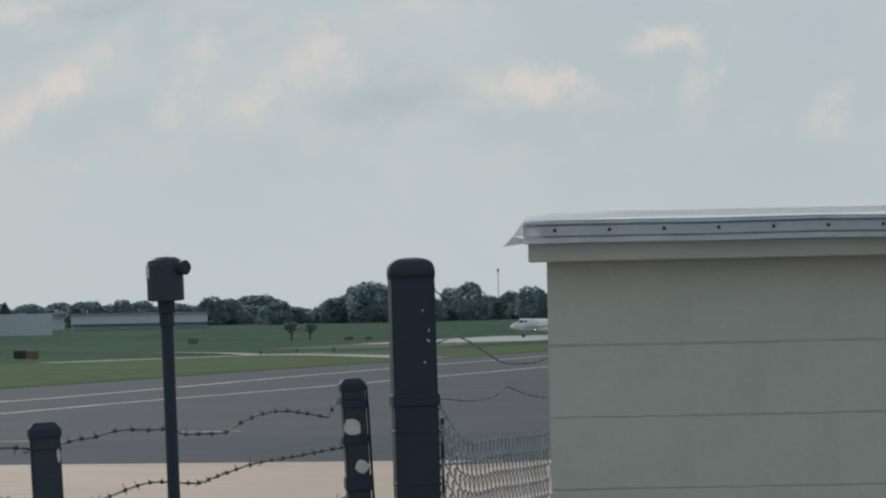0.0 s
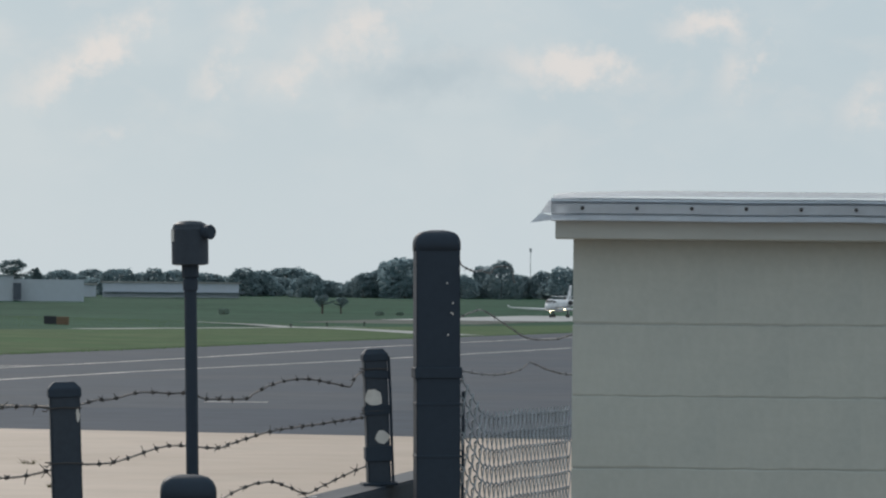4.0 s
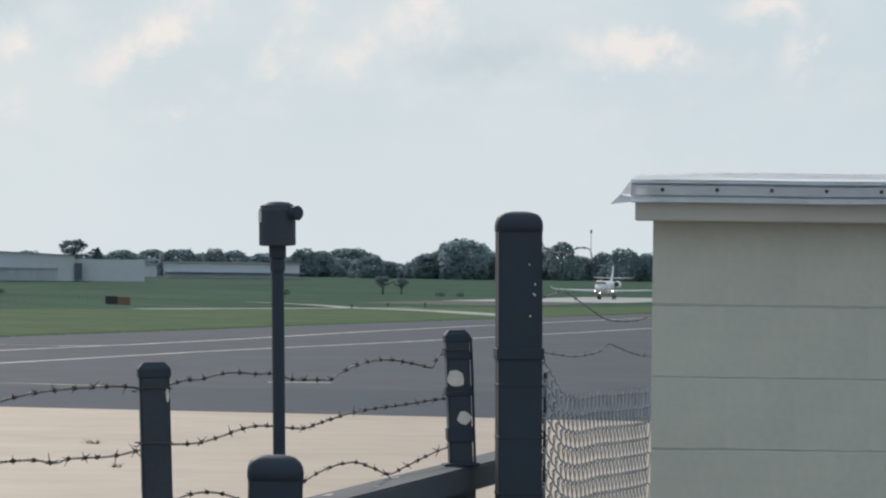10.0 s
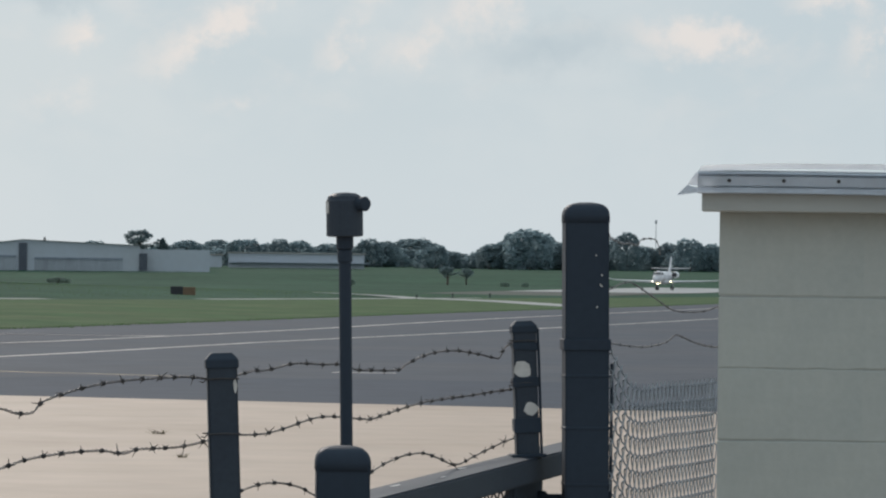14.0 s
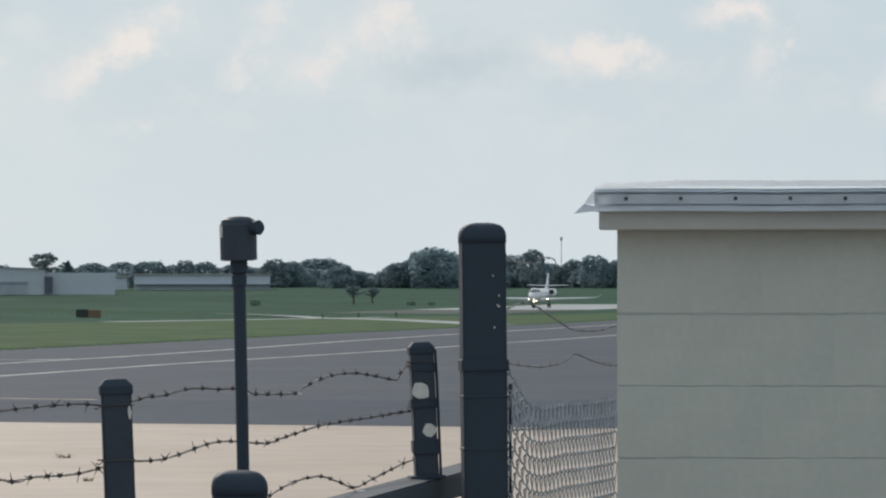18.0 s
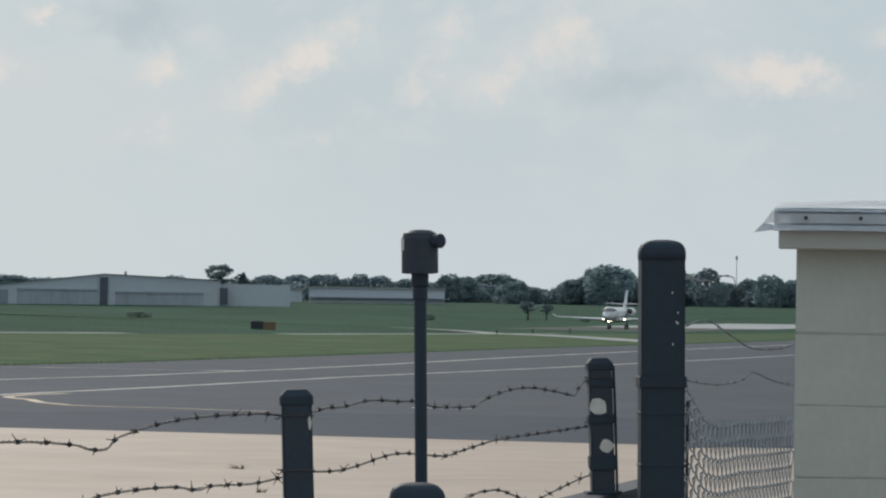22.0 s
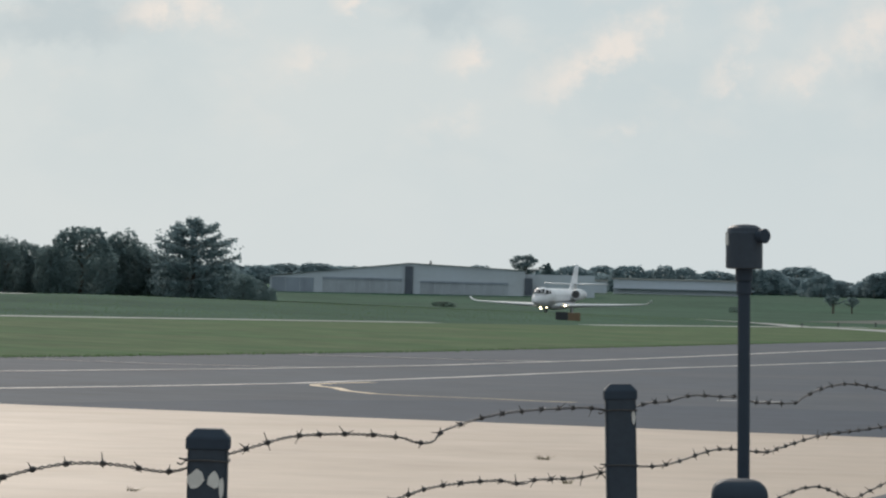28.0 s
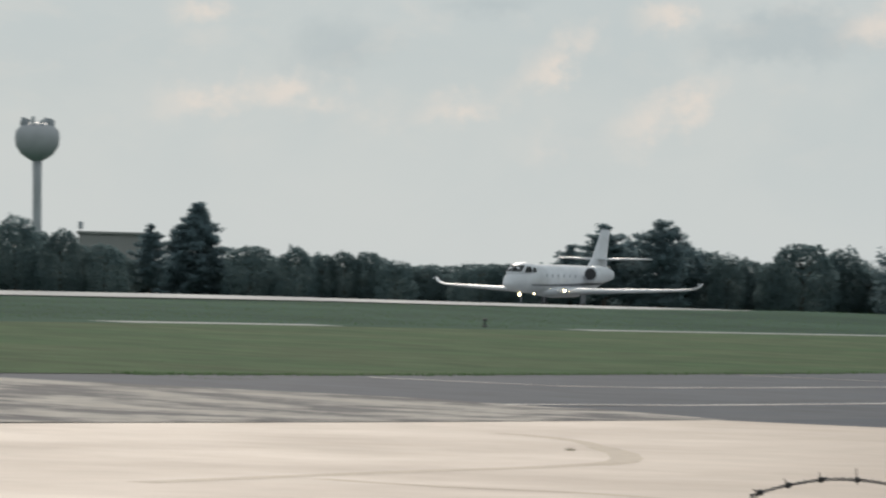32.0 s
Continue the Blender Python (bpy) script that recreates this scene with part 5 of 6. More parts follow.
def make_pine(seed, outline, whorls, label, boughs=7, thick=0.20, core=0.5):
    """An evergreen ten metres high. outline: reach at heights; flat boughs of needle tufts round a dense core."""
    rng = random.Random(seed)
    t = thing("tree", pose(0, -900, -60), label, "tree")
    bm, crown = bmesh.new(), bmesh.new()
    tube(bm, [(0, 0, -0.3), (0.1, 0, 4), (0, 0.1, 9.6)], [0.28, 0.2, 0.05], 8)
    low, top = outline[0][0], outline[-1][0]
    hs, rs = [o[0] for o in outline], [o[1] for o in outline]
    for k in range(whorls):
        z0 = low + (top - low) * k / (whorls - 1)
        turn = rng.uniform(0, 6.28)
        for i in range(boughs):
            z = z0 + rng.uniform(-0.5, 0.5) * (top - low) / whorls * min(1.0, 3 * thick)
            reach = float(np.interp(z, hs, rs)) * rng.uniform(0.66, 1.14)
            q = turn + 2 * math.pi * i / boughs + rng.uniform(-0.25, 0.25)
            rise = rng.uniform(0.0, 0.34) * reach
            tube(bm, [(0, 0, z - 0.25), (math.cos(q) * reach, math.sin(q) * reach, z + rise)], [0.06, 0.02], 4)
            n = max(2, int(reach / 0.38))
            for j in range(n):
                m = 0.35 + 0.65 * (j + 0.8) / n
                w = (0.58 - 0.22 * m) * rng.uniform(0.8, 1.25)
                c = (math.cos(q) * reach * m + rng.gauss(0, 0.1), math.sin(q) * reach * m + rng.gauss(0, 0.1), z + rise * m * m + rng.uniform(-0.03, 0.08))
                leaf_cloud(crown, rng, c, (w, w, thick * rng.uniform(0.8, 1.3)), 24, 0.145)
    for k in range(70):
        z = low + (top - low - 0.5) * rng.random()
        w = core * float(np.interp(z, hs, rs))
        q = rng.uniform(0, 2 * math.pi)
        leaf_cloud(crown, rng, (math.cos(q) * w * 0.6, math.sin(q) * w * 0.6, z), (w, w, 0.6), 48, 0.2)
    for z, w in ((9.5, 0.3), (9.95, 0.16)):
        leaf_cloud(crown, rng, (rng.uniform(-0.1, 0.1), 0, z), (w, w, 0.25), 22, 0.12)
    part("trunk", bm, M_BARK, t)
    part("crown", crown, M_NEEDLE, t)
    return t


def make_cedar(seed, label):
    """A broad crown held high on a bare leaning trunk, with one side limb."""
    rng = random.Random(seed)
    t = thing("tree", pose(0, -900, -60), label, "tree")
    bm, crown = bmesh.new(), bmesh.new()
    tube(bm, [(0, 0, -0.3), (0.1, 0, 3.5), (-0.2, 0.1, 7.5)], [0.35, 0.28, 0.08], 8)
    for x, z, r in ((-2.0, 8.0, 1.0), (-0.9, 8.8, 1.2), (0.5, 8.9, 1.3), (1.4, 8.2, 1.0), (-1.4, 6.9, 1.2), (0.3, 7.3, 1.5), (-0.6, 5.9, 1.3), (0.6, 5.6, 1.0), (1.9, 5.6, 0.7), (2.7, 6.3, 0.6), (3.3, 7.0, 0.45), (-0.1, 4.4, 0.9)):
        y = rng.uniform(-0.8, 0.8)
        leaf_cloud(crown, rng, (x, y, z), (r * 0.78, r * 0.78, r * 0.55), int(110 * r * r) + 20, 0.22)
        tube(bm, [(0, 0, z - 1.8), (x, y, z)], [0.1, 0.03], 5)
    part("trunk", bm, M_BARK, t)
    part("crown", crown, M_NEEDLE, t)
    return t


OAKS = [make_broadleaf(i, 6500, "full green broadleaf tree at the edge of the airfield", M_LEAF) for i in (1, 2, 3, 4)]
FAR_OAKS = [make_broadleaf(i, 2700, "broadleaf tree in the far belt, leaves tinted for haze", M_LEAF_HAZED, 0.30) for i in (5, 6, 7, 8)]
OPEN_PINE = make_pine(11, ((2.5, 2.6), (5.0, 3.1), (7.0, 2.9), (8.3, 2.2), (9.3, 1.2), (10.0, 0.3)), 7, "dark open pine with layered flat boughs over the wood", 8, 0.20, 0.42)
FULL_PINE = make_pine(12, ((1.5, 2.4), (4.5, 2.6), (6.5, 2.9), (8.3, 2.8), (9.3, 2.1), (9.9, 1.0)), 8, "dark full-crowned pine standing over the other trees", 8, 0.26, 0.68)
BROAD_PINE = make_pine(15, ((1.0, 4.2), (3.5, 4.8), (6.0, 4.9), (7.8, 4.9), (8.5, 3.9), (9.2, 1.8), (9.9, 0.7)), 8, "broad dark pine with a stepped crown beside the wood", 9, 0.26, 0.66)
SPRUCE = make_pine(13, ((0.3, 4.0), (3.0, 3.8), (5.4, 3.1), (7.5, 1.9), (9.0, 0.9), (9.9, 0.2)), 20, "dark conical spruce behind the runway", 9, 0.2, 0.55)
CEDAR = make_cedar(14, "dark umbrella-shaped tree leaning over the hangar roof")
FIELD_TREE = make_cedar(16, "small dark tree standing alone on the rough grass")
BUSH = make_broadleaf(21, 1500, "low dark bush spreading out on the rough grass", M_BUSH, 0.30, "bush")


def plant(kind, az, el_top, d, width=1.0, rz=None, base=None):
    """A tree whose top shows el_top thousandths of its distance above eye level."""
    x, y, z = on_land(az, d)
    z = z if base is None else base
    h = 2.4 + el_top / 1000 * d - z
    rz = rz if rz is not None else random.uniform(0, 360)
    k = h / 10.0
    w = width * k
    return copy_thing(kind, pose(x, y, z - 0.05, 0, 0, rz) @ Matrix.Diagonal((w, w, k, 1)))


def dome(kind, az, el, d, half, rng, skirt=True):
    """A broadleaf tree whose crown shows half degrees to either side, and the lower growth that closes up round it."""
    # trees past 1000 m take the haze-tinted leaves
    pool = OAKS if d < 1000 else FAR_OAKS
    for turn, (off, drop, broad) in enumerate(((0, 0, 1.15), (-0.95, 0.22, 0.95), (0.95, 0.26, 0.95)) if skirt else ((0, 0, 1.2),)):
        top = el - drop * (el + 2.5) * rng.uniform(0.7, 1.4)
        k = (2.4 + top / 1000 * d - on_land(az, d)[2]) / 10
        plant(pool[(kind + turn) % 4], az + off * half, top, d + (10 if turn else 0), max(0.78, math.tan(radians(half)) * d * broad / (3.3 * k)), rng.uniform(0, 360))


def build_trees():
    rng = random.Random(5)
    # the wood beyond the runway: bearing, top, half breadth
    for i, (az, el, half) in enumerate(((20.7, 9.0, 0.30), (19.95, 10.0, 0.26), (19.38, 11.6, 0.25), (18.83, 9.1, 0.20), (18.30, 6.4, 0.22), (16.52, 7.1, 0.26), (15.96, 6.8, 0.19), (15.64, 5.6, 0.15), (15.37, 6.2, 0.15), (15.08, 6.5, 0.16),
                                        (14.74, 4.3, 0.20), (14.40, 3.4, 0.24), (13.72, 4.4, 0.28), (13.42, 4.7, 0.20), (13.10, 3.9, 0.18), (12.90, 4.6, 0.18))):
        dome(i, az, el, 688 + rng.uniform(-8, 8), half, rng)
    for i, (az, el, half) in enumerate(((10.97, 8.6, 0.21), (10.70, 7.4, 0.16), (10.42, 6.8, 0.19), (10.15, 5.6, 0.16), (9.78, 10.6, 0.33), (9.28, 9.4, 0.22), (8.95, 5.4, 0.18), (8.62, 4.6, 0.24), (8.15, 3.2, 0.22), (7.80, 1.0, 0.16), (7.62, -1.2, 0.12))):
        dome(i + 1, az, el, 686 + rng.uniform(-8, 8), half, rng)
    for kind, az, el, d, w, rz in ((OPEN_PINE, 12.20, 12.5, 676, 1.3, 20), (FULL_PINE, 11.50, 13.3, 676, 1.12, 75), (OPEN_PINE, 12.60, 8.2, 684, 1.35, 140), (FULL_PINE, 11.85, 9.2, 686, 1.2, 200), (FULL_PINE, 11.22, 8.8, 688, 1.1, 310), (BROAD_PINE, 8.42, 12.0, 676, 1.0, 35), (OPEN_PINE, 17.74, 10.1, 690, 0.9, 60)):
        plant(kind, az, el, d, w, rz)
    plant(SPRUCE, 17.18, 15.3, 700, 1.05, 15)
    for i in range(84):
        az = 21.0 - 13.0 * (i + rng.uniform(-0.5, 0.5)) / 83
        dome(i, az, rng.uniform(1.6, 4.2) if az > 8.3 else rng.uniform(-1.5, 0.4), 704 + rng.uniform(-3, 12), rng.uniform(0.20, 0.34), rng, False)
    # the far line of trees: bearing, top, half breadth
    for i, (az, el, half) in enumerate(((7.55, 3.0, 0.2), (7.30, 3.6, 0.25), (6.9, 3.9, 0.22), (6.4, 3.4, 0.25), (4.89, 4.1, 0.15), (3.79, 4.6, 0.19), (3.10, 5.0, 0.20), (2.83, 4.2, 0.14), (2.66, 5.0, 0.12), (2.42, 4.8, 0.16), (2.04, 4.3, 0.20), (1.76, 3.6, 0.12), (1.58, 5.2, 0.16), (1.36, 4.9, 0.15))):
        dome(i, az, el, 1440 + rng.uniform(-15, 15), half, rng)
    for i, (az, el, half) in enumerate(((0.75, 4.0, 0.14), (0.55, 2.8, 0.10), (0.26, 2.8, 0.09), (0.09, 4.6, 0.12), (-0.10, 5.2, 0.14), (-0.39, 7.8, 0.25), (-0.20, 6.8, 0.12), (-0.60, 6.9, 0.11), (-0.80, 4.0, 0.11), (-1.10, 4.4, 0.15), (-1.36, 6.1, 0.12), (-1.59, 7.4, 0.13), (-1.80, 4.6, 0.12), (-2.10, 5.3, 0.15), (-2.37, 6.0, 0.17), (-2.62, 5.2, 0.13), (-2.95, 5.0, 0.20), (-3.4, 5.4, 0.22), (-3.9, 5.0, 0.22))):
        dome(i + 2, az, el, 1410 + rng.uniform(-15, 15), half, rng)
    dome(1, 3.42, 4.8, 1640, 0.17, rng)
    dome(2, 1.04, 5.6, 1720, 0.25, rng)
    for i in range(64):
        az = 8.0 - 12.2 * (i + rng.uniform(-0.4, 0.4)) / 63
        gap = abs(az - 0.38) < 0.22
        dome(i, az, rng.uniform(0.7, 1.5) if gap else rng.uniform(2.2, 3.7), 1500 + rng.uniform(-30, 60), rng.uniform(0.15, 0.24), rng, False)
    plant(CEDAR, 4.36, 7.0, 1280, 1.5, 6)
    plant(SPRUCE, 4.08, 4.9, 1280, 0.9)
    # scattered trees and bushes out on the field
    plant(FIELD_TREE, 0.60, -0.2, 992, 1.9, 30)
    plant(FIELD_TREE, 0.37, -0.6, 995, 1.7, 200)
    for az, el, d, w in ((5.35, -3.6, 900, 6.0), (-0.1, -3.5, 950, 3.0), (-0.35, -3.6, 950, 2.8), (1.8, -3.2, 940, 2.5)):
        plant(BUSH, az, el, d, w)
    for kind in (*OAKS, *FAR_OAKS, OPEN_PINE, FULL_PINE, BROAD_PINE, SPRUCE, CEDAR, FIELD_TREE, BUSH):
        for o in (*kind.children, kind):
            bpy.data.objects.remove(o)


build_trees()


# ---- buildings, tower, masts, airfield furniture ----
def bearing(az, d):
    return -math.sin(radians(az)) * d, math.cos(radians(az)) * d


def build_hangar():
    d = 1100.0
    x, y = bearing(5.78, d)
    z = 2.4 - 0.0035 * d
    h = thing("hangar", pose(x, y, z, 0, 0, 5.78), "wide grey sheet-metal hangar with a low gable and closed doors", "hangar")
    p = d / 8300.0                                     # metres to a unit of the elevation drawing below
    x0, x1 = -246 * p, 206 * p
    base = 0.0
    top = lambda el: (el + 35) * p
    bm = bmesh.new()
    front = [(x0, base), (x1, base), (x1, top(22)), (0, top(30)), (x0, top(2))]
    a = [bm.verts.new((u, 0, w)) for u, w in front]
    b = [bm.verts.new((u, 30, w)) for u, w in front]
    bm.faces.new(a)
    bm.faces.new(list(reversed(b)))
    bridge(bm, a, b)
    part("wall", bm, M_HANGAR, h)
    bm = bmesh.new()
    for (ua, wa), (ub, wb) in (((x0 - 0.6, top(2) - 0.05), (0, top(30))), ((0, top(30)), (x1 + 0.6, top(22) - 0.05))):
        q = [bm.verts.new(v) for v in ((ua, -0.6, wa + 0.05), (ub, -0.6, wb + 0.05), (ub, 31, wb + 0.05), (ua, 31, wa + 0.05))]
        bm.faces.new(q)
    bmesh.ops.solidify(bm, geom=list(bm.faces), thickness=-0.35)
    part("roof", bm, M_HANGAR_ROOF, h)
    for ua, ub, lo, hi in ((-243, -168, -28, 0), (-153, -12, -34, -1), (20, 176, -34, -4)):
        n = max(3, int((ub - ua) / 24))
        for i in range(n):
            bm = bmesh.new()
            w = (ub - ua) / n
            box(bm, (ua + w * i) * p + 0.03, -0.14, max(0.05, top(lo)), (ua + w * (i + 1)) * p - 0.03, 0.10, top(hi))
            part("door_leaf", bm, M_DOOR if ua < -200 else M_DOOR_PALE, h, "grey sliding hangar door leaf")
        if ua > -200:
            # shade under the lintel, put in as a dark strip over the doors
            bm = bmesh.new()
            box(bm, ua * p, -0.30, top(hi) - 0.05, ub * p, 0.05, top(hi) + 3.2 * p)
            part("door_header", bm, M_DOOR, h, "dark strip for the shade over the hangar doors")
    for ua, ub, lo, hi in ((-7, 7, -30, 24), (205, 219, -22, 8)):
        bm = bmesh.new()
        box(bm, ua * p, -0.5, max(0.05, top(lo)), ub * p, 0.3, top(hi))
        part("door_slot", bm, M_DARK_SLOT, h, "dark upright slot in the hangar front")
    bm = bmesh.new()
    lathe(bm, [(0.3, 0), (0.3, 0.7), (0.16, 1.1)], 10, (38 * p, 6, top(27)))
    part("roof_vent", bm, M_HANGAR_ROOF, h)
    bm = bmesh.new()
    box(bm, x1, 2, 0, 330 * p, 24, top(15))
    part("side_wing", bm, M_HANGAR, h, "low plain wing beside the hangar")
    return h


def build_low_building(az0, az1, d, el_base, el_top, material, label, windows, roof=True):
    x, y = bearing((az0 + az1) / 2, d)
    z = 2.4 + el_base / 8300.0 * d
    b = thing("low_building", pose(x, y, z, 0, 0, (az0 + az1) / 2), label, "building")
    w = math.tan(radians(abs(az0 - az1) / 2)) * d
    h = (el_top - el_base) / 8300.0 * d
    bm = bmesh.new()
    box(bm, -w, 0, 0, w, 25, h)
    part("wall", bm, material, b)
    bm = bmesh.new()
    box(bm, -w - 0.4, -0.4, h, w + 0.4, 25.4, h + 0.4)
    bevelled(bm, 0.05)
    part("roof", bm, M_HANGAR_ROOF, b)
    if w > 15:
        # projecting eave band; its dark colour stands in for the eave's shade line
        bm = bmesh.new()
        box(bm, -w * 0.98, -1.6, h * 0.33, w + 1.5, 0.05, h * 0.40)
        bevelled(bm, 0.03)
        part("canopy", bm, M_DOOR, b, "eave band along the front wall, coloured dark for shade")
    for i in range(windows):
        u = -w + 2 * w * (i + 0.5) / windows
        bm = bmesh.new()
        box(bm, u - w / windows * 0.7, -0.08, h * 0.28, u + w / windows * 0.7, 0.1, h * 0.52)
        part("window", bm, M_DOOR, b)
    return b


def build_tower():
    d = 1120.0
    x, y = bearing(19.15, d)
    z = 1.2
    p = d / 8300.0
    t = thing("water_tower", pose(x, y, z + 30, 0, -1.4) @ Matrix.Translation((0, 0, -30)), "grey pedestal water tower with antennas round its top", "water tower")
    zz = lambda el: 2.4 - z + el * p
    bm = bmesh.new()
    lathe(bm, [(11 * p, 0), (8.2 * p, 6), (7.6 * p, zz(150)), (8.5 * p, zz(198))], 20)
    part("stem", bm, M_TOWER, t, smooth=True)
    bm = bmesh.new()
    lathe(bm, [(8 * p, zz(196)), (16 * p, zz(200)), (29 * p, zz(209)), (38 * p, zz(223)), (40 * p, zz(238)), (38 * p, zz(250)), (29 * p, zz(259)), (12 * p, zz(264)), (2 * p, zz(265))], 28)
    part("tank", bm, M_TOWER, t, "round grey water tank", smooth=True)
    for i in range(11):
        q = 2 * math.pi * i / 11 + 0.2
        r = 27 * p
        bm = bmesh.new()
        box(bm, -0.45, -0.25, zz(255), 0.45, 0.25, zz(268 + 3 * (i % 3)))
        part("antenna", bm, M_STEEL, t, "grey panel antenna", at=pose(r * math.cos(q), r * math.sin(q), 0, 0, 0, math.degrees(q)))
    return t


def build_mast(az, d, el, base_r, label):
    x, y, z = on_land(az, d)
    m = thing("mast", pose(x, y, z), label, "mast")
    h = 2.4 + el / 8300.0 * d - z
    bm = bmesh.new()
    lathe(bm, [(base_r, 0), (base_r * 0.6, h)], 8)
    part("pole", bm, M_STEEL, m)
    bm = bmesh.new()
    box(bm, -0.35, -0.2, h - 1.2, 0.35, 0.2, h)
    bevelled(bm, 0.05)
    part("head", bm, M_STEEL, m, "small antenna head")
    return m


def build_sign():
    x, y = bearing(3.83, 322)
    z = land(*xy_to_uv(x, y))
    z = 2.4 - 0.0073 * 322
    s = thing("airfield_sign", pose(x, y, z, 0, 0, 3.8), "black and orange airfield guidance sign in the grass", "sign")
    p = 322 / 8300.0
    bm = bmesh.new()
    box(bm, -22 * p, 0, 0.06, 0, 0.22, 17 * p)
    bevelled(bm, 0.015)
    part("panel", bm, M_SIGN_BLACK, s, "black sign panel")
    bm = bmesh.new()
    box(bm, 0.01, 0, 0.06, 22 * p, 0.22, 16 * p)
    bevelled(bm, 0.015)
    part("panel", bm, M_ORANGE, s, "orange sign panel")
    for u in (-0.7, -0.25, 0.25, 0.7):
        bm = bmesh.new()
        lathe(bm, [(0.03, -0.4), (0.03, 0.08)], 8, (u, 0.11, 0))
        part("leg", bm, M_STEEL, s)
    return s


def build_edge_light(x, y, h=0.4):
    z = land(*xy_to_uv(x, y))
    e = thing("edge_light", pose(x, y, z), "small dark taxiway edge light on a stake", "light", "edge lights")
    bm = bmesh.new()
    lathe(bm, [(0.10, -0.1), (0.10, 0.02), (0.04, 0.04), (0.04, h * 0.7)], 8)
    part("stake", bm, M_SIGN_BLACK, e)
    bm = bmesh.new()
    lathe(bm, [(0.07, h * 0.66), (0.09, h * 0.8), (0.07, h), (0.03, h * 1.05)], 10)
    part("lamp", bm, M_SIGN_BLACK, e, "dark glass lamp")


build_hangar()
build_low_building(3.28, 1.62, 1300, -9, 16, M_HANGAR, "long low pale building beyond the grass", 0)
build_low_building(4.10, 3.36, 1300, -9, 12, M_HANGAR, "pale building beside the hangar", 0)
build_low_building(0.92, 0.60, 1412, -4, 3, M_TAN, "small low house before the far trees", 3)
build_low_building(0.12, -0.25, 1412, -3, 5, M_TAN, "small pale sheds before the far trees", 3)
build_low_building(18.62, 17.72, 760, -15, 71, M_TAN, "pale grey block of a building behind the trees", 0)
build_tower()
build_mast(-1.94, 1500, 84, 0.15, "thin grey mast above the far trees")
build_mast(18.60, 780, 92, 0.12, "thin utility pole beside the building")
build_sign()
for u, v in ((342, 74.4), (378, 79.2), (400, 80.5), (173, 80.5)):
    build_edge_light(*uv_to_xy(u, v), 0.30)
for u in range(240, 460, 55):
    build_edge_light(*uv_to_xy(u, 161), 0.3)


def build_weed(x, y, s, seed):
    rng = random.Random(seed)
    w = thing("weed_tuft", pose(x, y, 0.02), "small dry weed tuft in an apron joint", "weed")
    bm = bmesh.new()
    for _ in range(26):
        q, r = rng.uniform(0, 6.28), rng.uniform(0.02, 0.11) * s
        base = Vector((rng.uniform(-0.1, 0.1) * s, rng.uniform(-0.1, 0.1) * s, 0))
        tip = base + Vector((math.cos(q) * r * 2, math.sin(q) * r * 2, rng.uniform(0.03, 0.10) * s))
        side = Vector((-math.sin(q), math.cos(q), 0)) * 0.012 * s
        bm.faces.new([bm.verts.new(base - side), bm.verts.new(base + side), bm.verts.new(tip)])
    part("leaf_clump", bm, M_WEED, w)


build_weed(-4.65, 64.7, 0.95, 1)
build_weed(-3.8, 57.0, 0.65, 2)
build_weed(-8.3, 51.7, 0.6, 3)
build_weed(-14.9, 66.6, 0.6, 4)


def build_tufts():
    """Loose grass blades over the near field: short on the mown verge, taller in the rough beyond it."""
    rng = random.Random(17)
    verts, faces = [], []
    for _ in range(52000):
        u = 88 + 330 * rng.random() ** 1.5
        k = rng.random()
        if k < 0.16:
            inner = float(np.interp(u, (60, 84, 95, 105, 121, 150, 182, 222, 300), (53.0, 50.1, 48.2, 47.5, 46.5, 45.7, 46.1, 47.0, 47.5)))
            v, tall = inner + rng.gauss(0.1, 0.22), rng.uniform(0.02, 0.06)
        elif k < 0.55:
            v, tall = rng.uniform(47, 73), rng.uniform(0.012, 0.035)
        else:
            v, tall = rng.uniform(79, 122), rng.uniform(0.015, 0.045)
        x, y = uv_to_xy(u, v)
        z = land(u, v) - 0.02
        w = tall * rng.uniform(0.25, 0.6)
        n = len(verts)
        verts += [(x - w, y, z), (x + w, y + rng.uniform(-0.02, 0.02), z), (x + rng.uniform(-0.7, 0.7) * tall, y, z + tall + 0.02)]
        faces.append((n, n + 1, n + 2))
    me = bpy.data.meshes.new("grass_tufts")
    me.from_pydata(verts, [], faces)
    me.materials.append(M_TUFT)
    tagged(new("grass_tufts", me), "uneven green grass blades over the airfield verge", "grass", "", "stuff")


build_tufts()


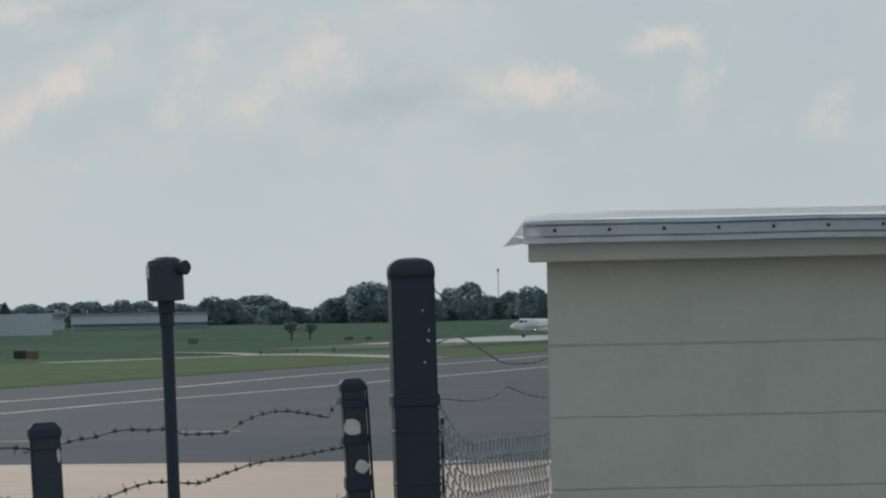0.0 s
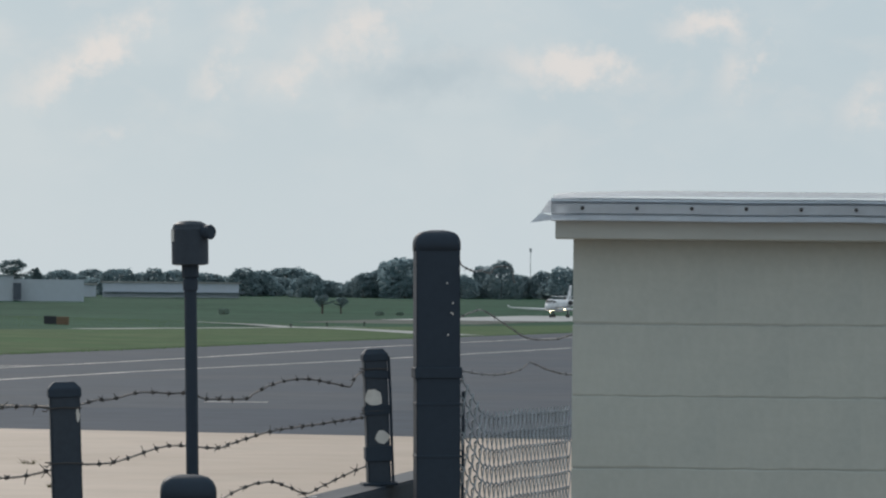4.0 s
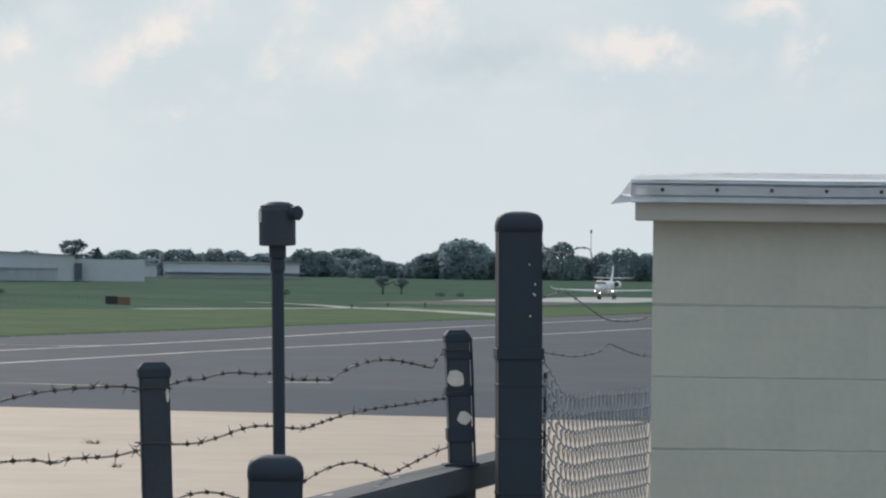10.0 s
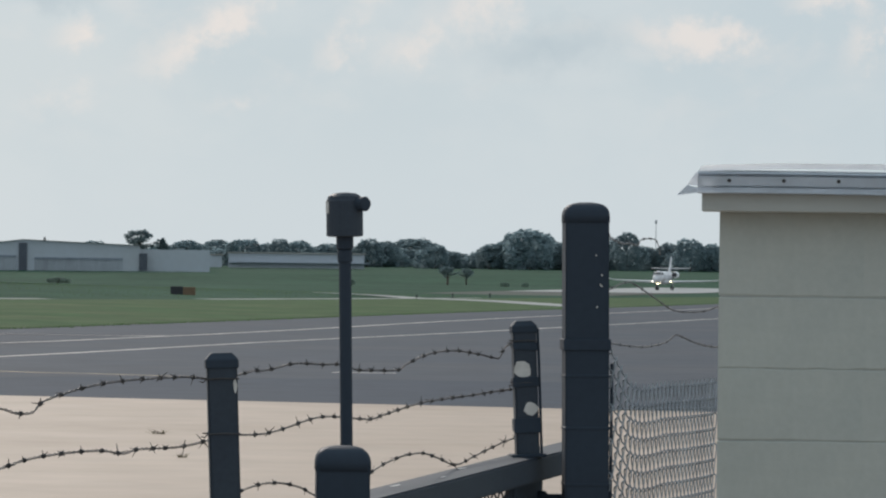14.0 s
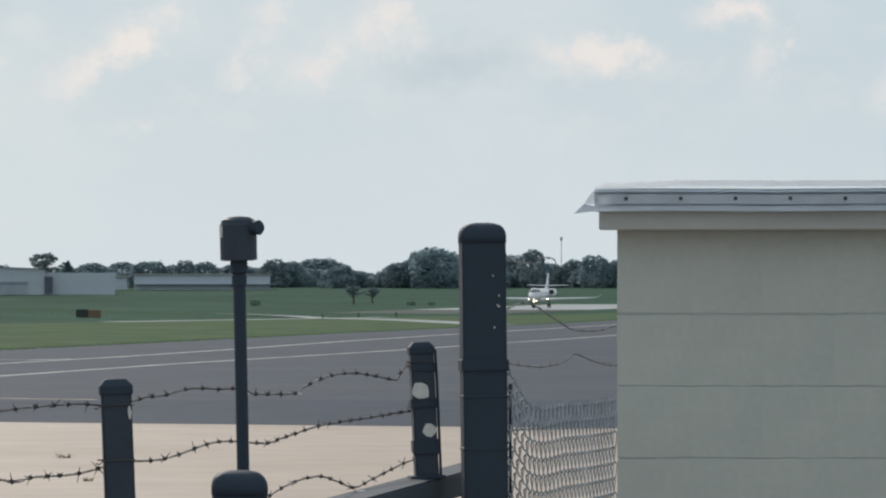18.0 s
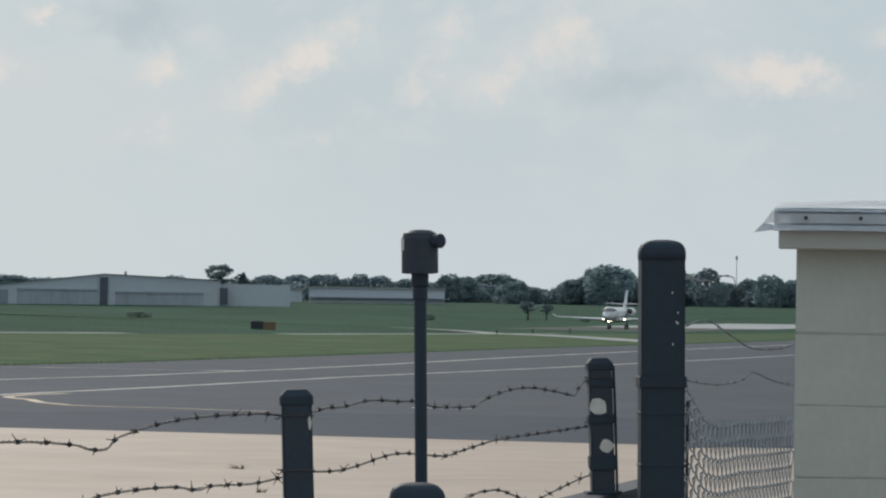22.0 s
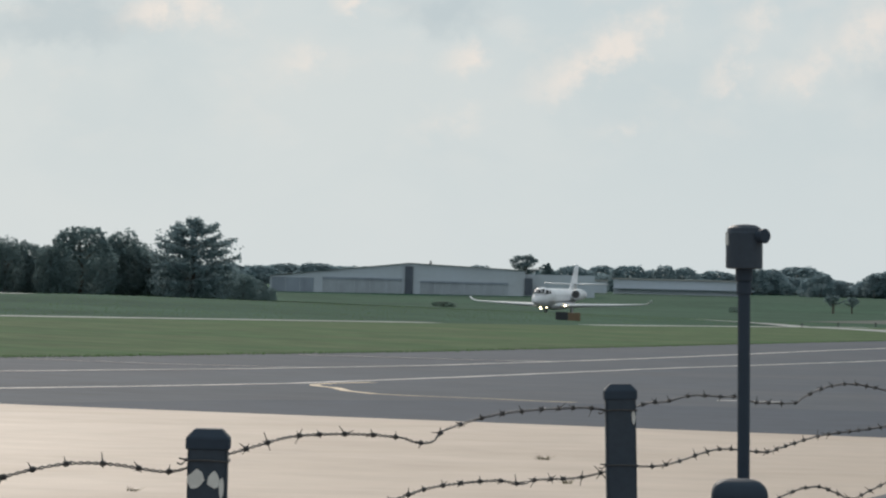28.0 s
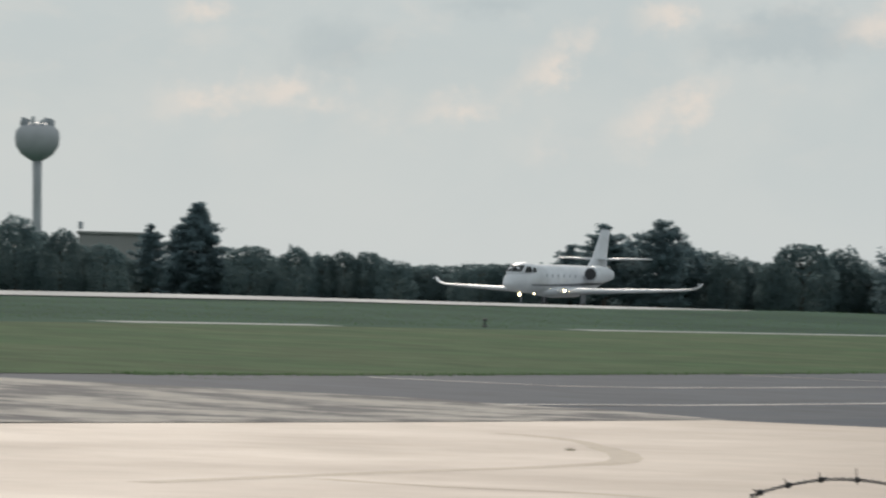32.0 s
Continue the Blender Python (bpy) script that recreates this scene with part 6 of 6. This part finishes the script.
def build_bird():
    b = thing("bird", pose(60, 100, 3), "small dark bird flying up over the shed roof", "bird")
    bm = bmesh.new()
    lathe(bm, [(0.004, -0.05), (0.014, -0.03), (0.020, 0.0), (0.016, 0.03), (0.010, 0.045), (0.002, 0.055)], 10, m=pose(0, 0, 0, 0, 60))
    part("body", bm, M_BIRD, b, smooth=True)
    for s in (-1, 1):
        bm = bmesh.new()
        q = [bm.verts.new(p) for p in ((0.02, s * 0.01, 0.01), (-0.02, s * 0.01, 0.0), (-0.03, s * 0.07, 0.03), (0.0, s * 0.085, 0.045))]
        bm.faces.new(q)
        bmesh.ops.solidify(bm, geom=list(bm.faces), thickness=0.005)
        part("wing", bm, M_BIRD, b)
    bm = bmesh.new()
    bm.faces.new([bm.verts.new(p) for p in ((-0.03, 0.006, -0.02), (-0.03, -0.006, -0.02), (-0.075, -0.02, -0.045), (-0.075, 0.02, -0.045))])
    bmesh.ops.solidify(bm, geom=list(bm.faces), thickness=0.004)
    part("tail", bm, M_BIRD, b)
    return b


BIRD = build_bird()


# ---- what moves ----
def motions():
    runway_turn = math.degrees(math.atan2(-UY, -UX))
    rows = []
    for t, u, v, turn in ((0, 905.9, 137.9, -66), (1, 906, 140.4, -45), (2, 906.6, 142.4, -24), (3.2, 908, 143.7, -10), (4.5, 908.5, 144, -4), (5.5, 905.5, 144, -1), (7, 900.5, 144, 0), (9, 894.5, 144, 0), (11, 889.5, 144, 0), (13, 885.5, 144, 0), (15, 879.5, 144, 0), (16.5, 868, 144, 0), (18, 850, 144, 0), (19, 831.5, 144, 0), (20, 810, 144, 0),
                          (21, 785, 144, 0), (22, 754, 144, 0), (23, 723.5, 144, 0), (24, 691.5, 144, 0), (25, 655, 144, 0), (26.2, 606, 144, 0), (27.5, 551.5, 144, 0), (28, 527.5, 144, 0), (28.5, 504.5, 144, 0), (29, 480.5, 144, 0), (29.5, 458.5, 144, 0), (30, 432.5, 144, 0), (30.5, 404.5, 144, 0), (31, 376.5, 144, 0), (31.5, 349.5, 144, 0), (32, 322.5, 144, 0)):
        x, y = uv_to_xy(u, v)
        rows.append((t, pose(x, y, land(u, v) + 0.02, 0, 0, runway_turn + turn)))
    walk(JET, rows)
    flight = ((0, 60, 100, 3), (17, 20, 100, 2.8), (19, 9, 100, 3), (19.5, 6.4, 99.8, 4.0), (19.6, 6.68, 99.8, 4.86), (19.7, 7.15, 99.8, 5.83), (19.8, 7.75, 99.7, 6.9), (19.9, 8.0, 99.7, 7.7), (20, 7.95, 99.7, 8.7), (20.5, 7.5, 100, 14), (22, 5, 101, 26), (32, -40, 140, 60))
    walk(BIRD, [(t, pose(x, y, z, 0, 0, 70)) for t, x, y, z in flight])


motions()
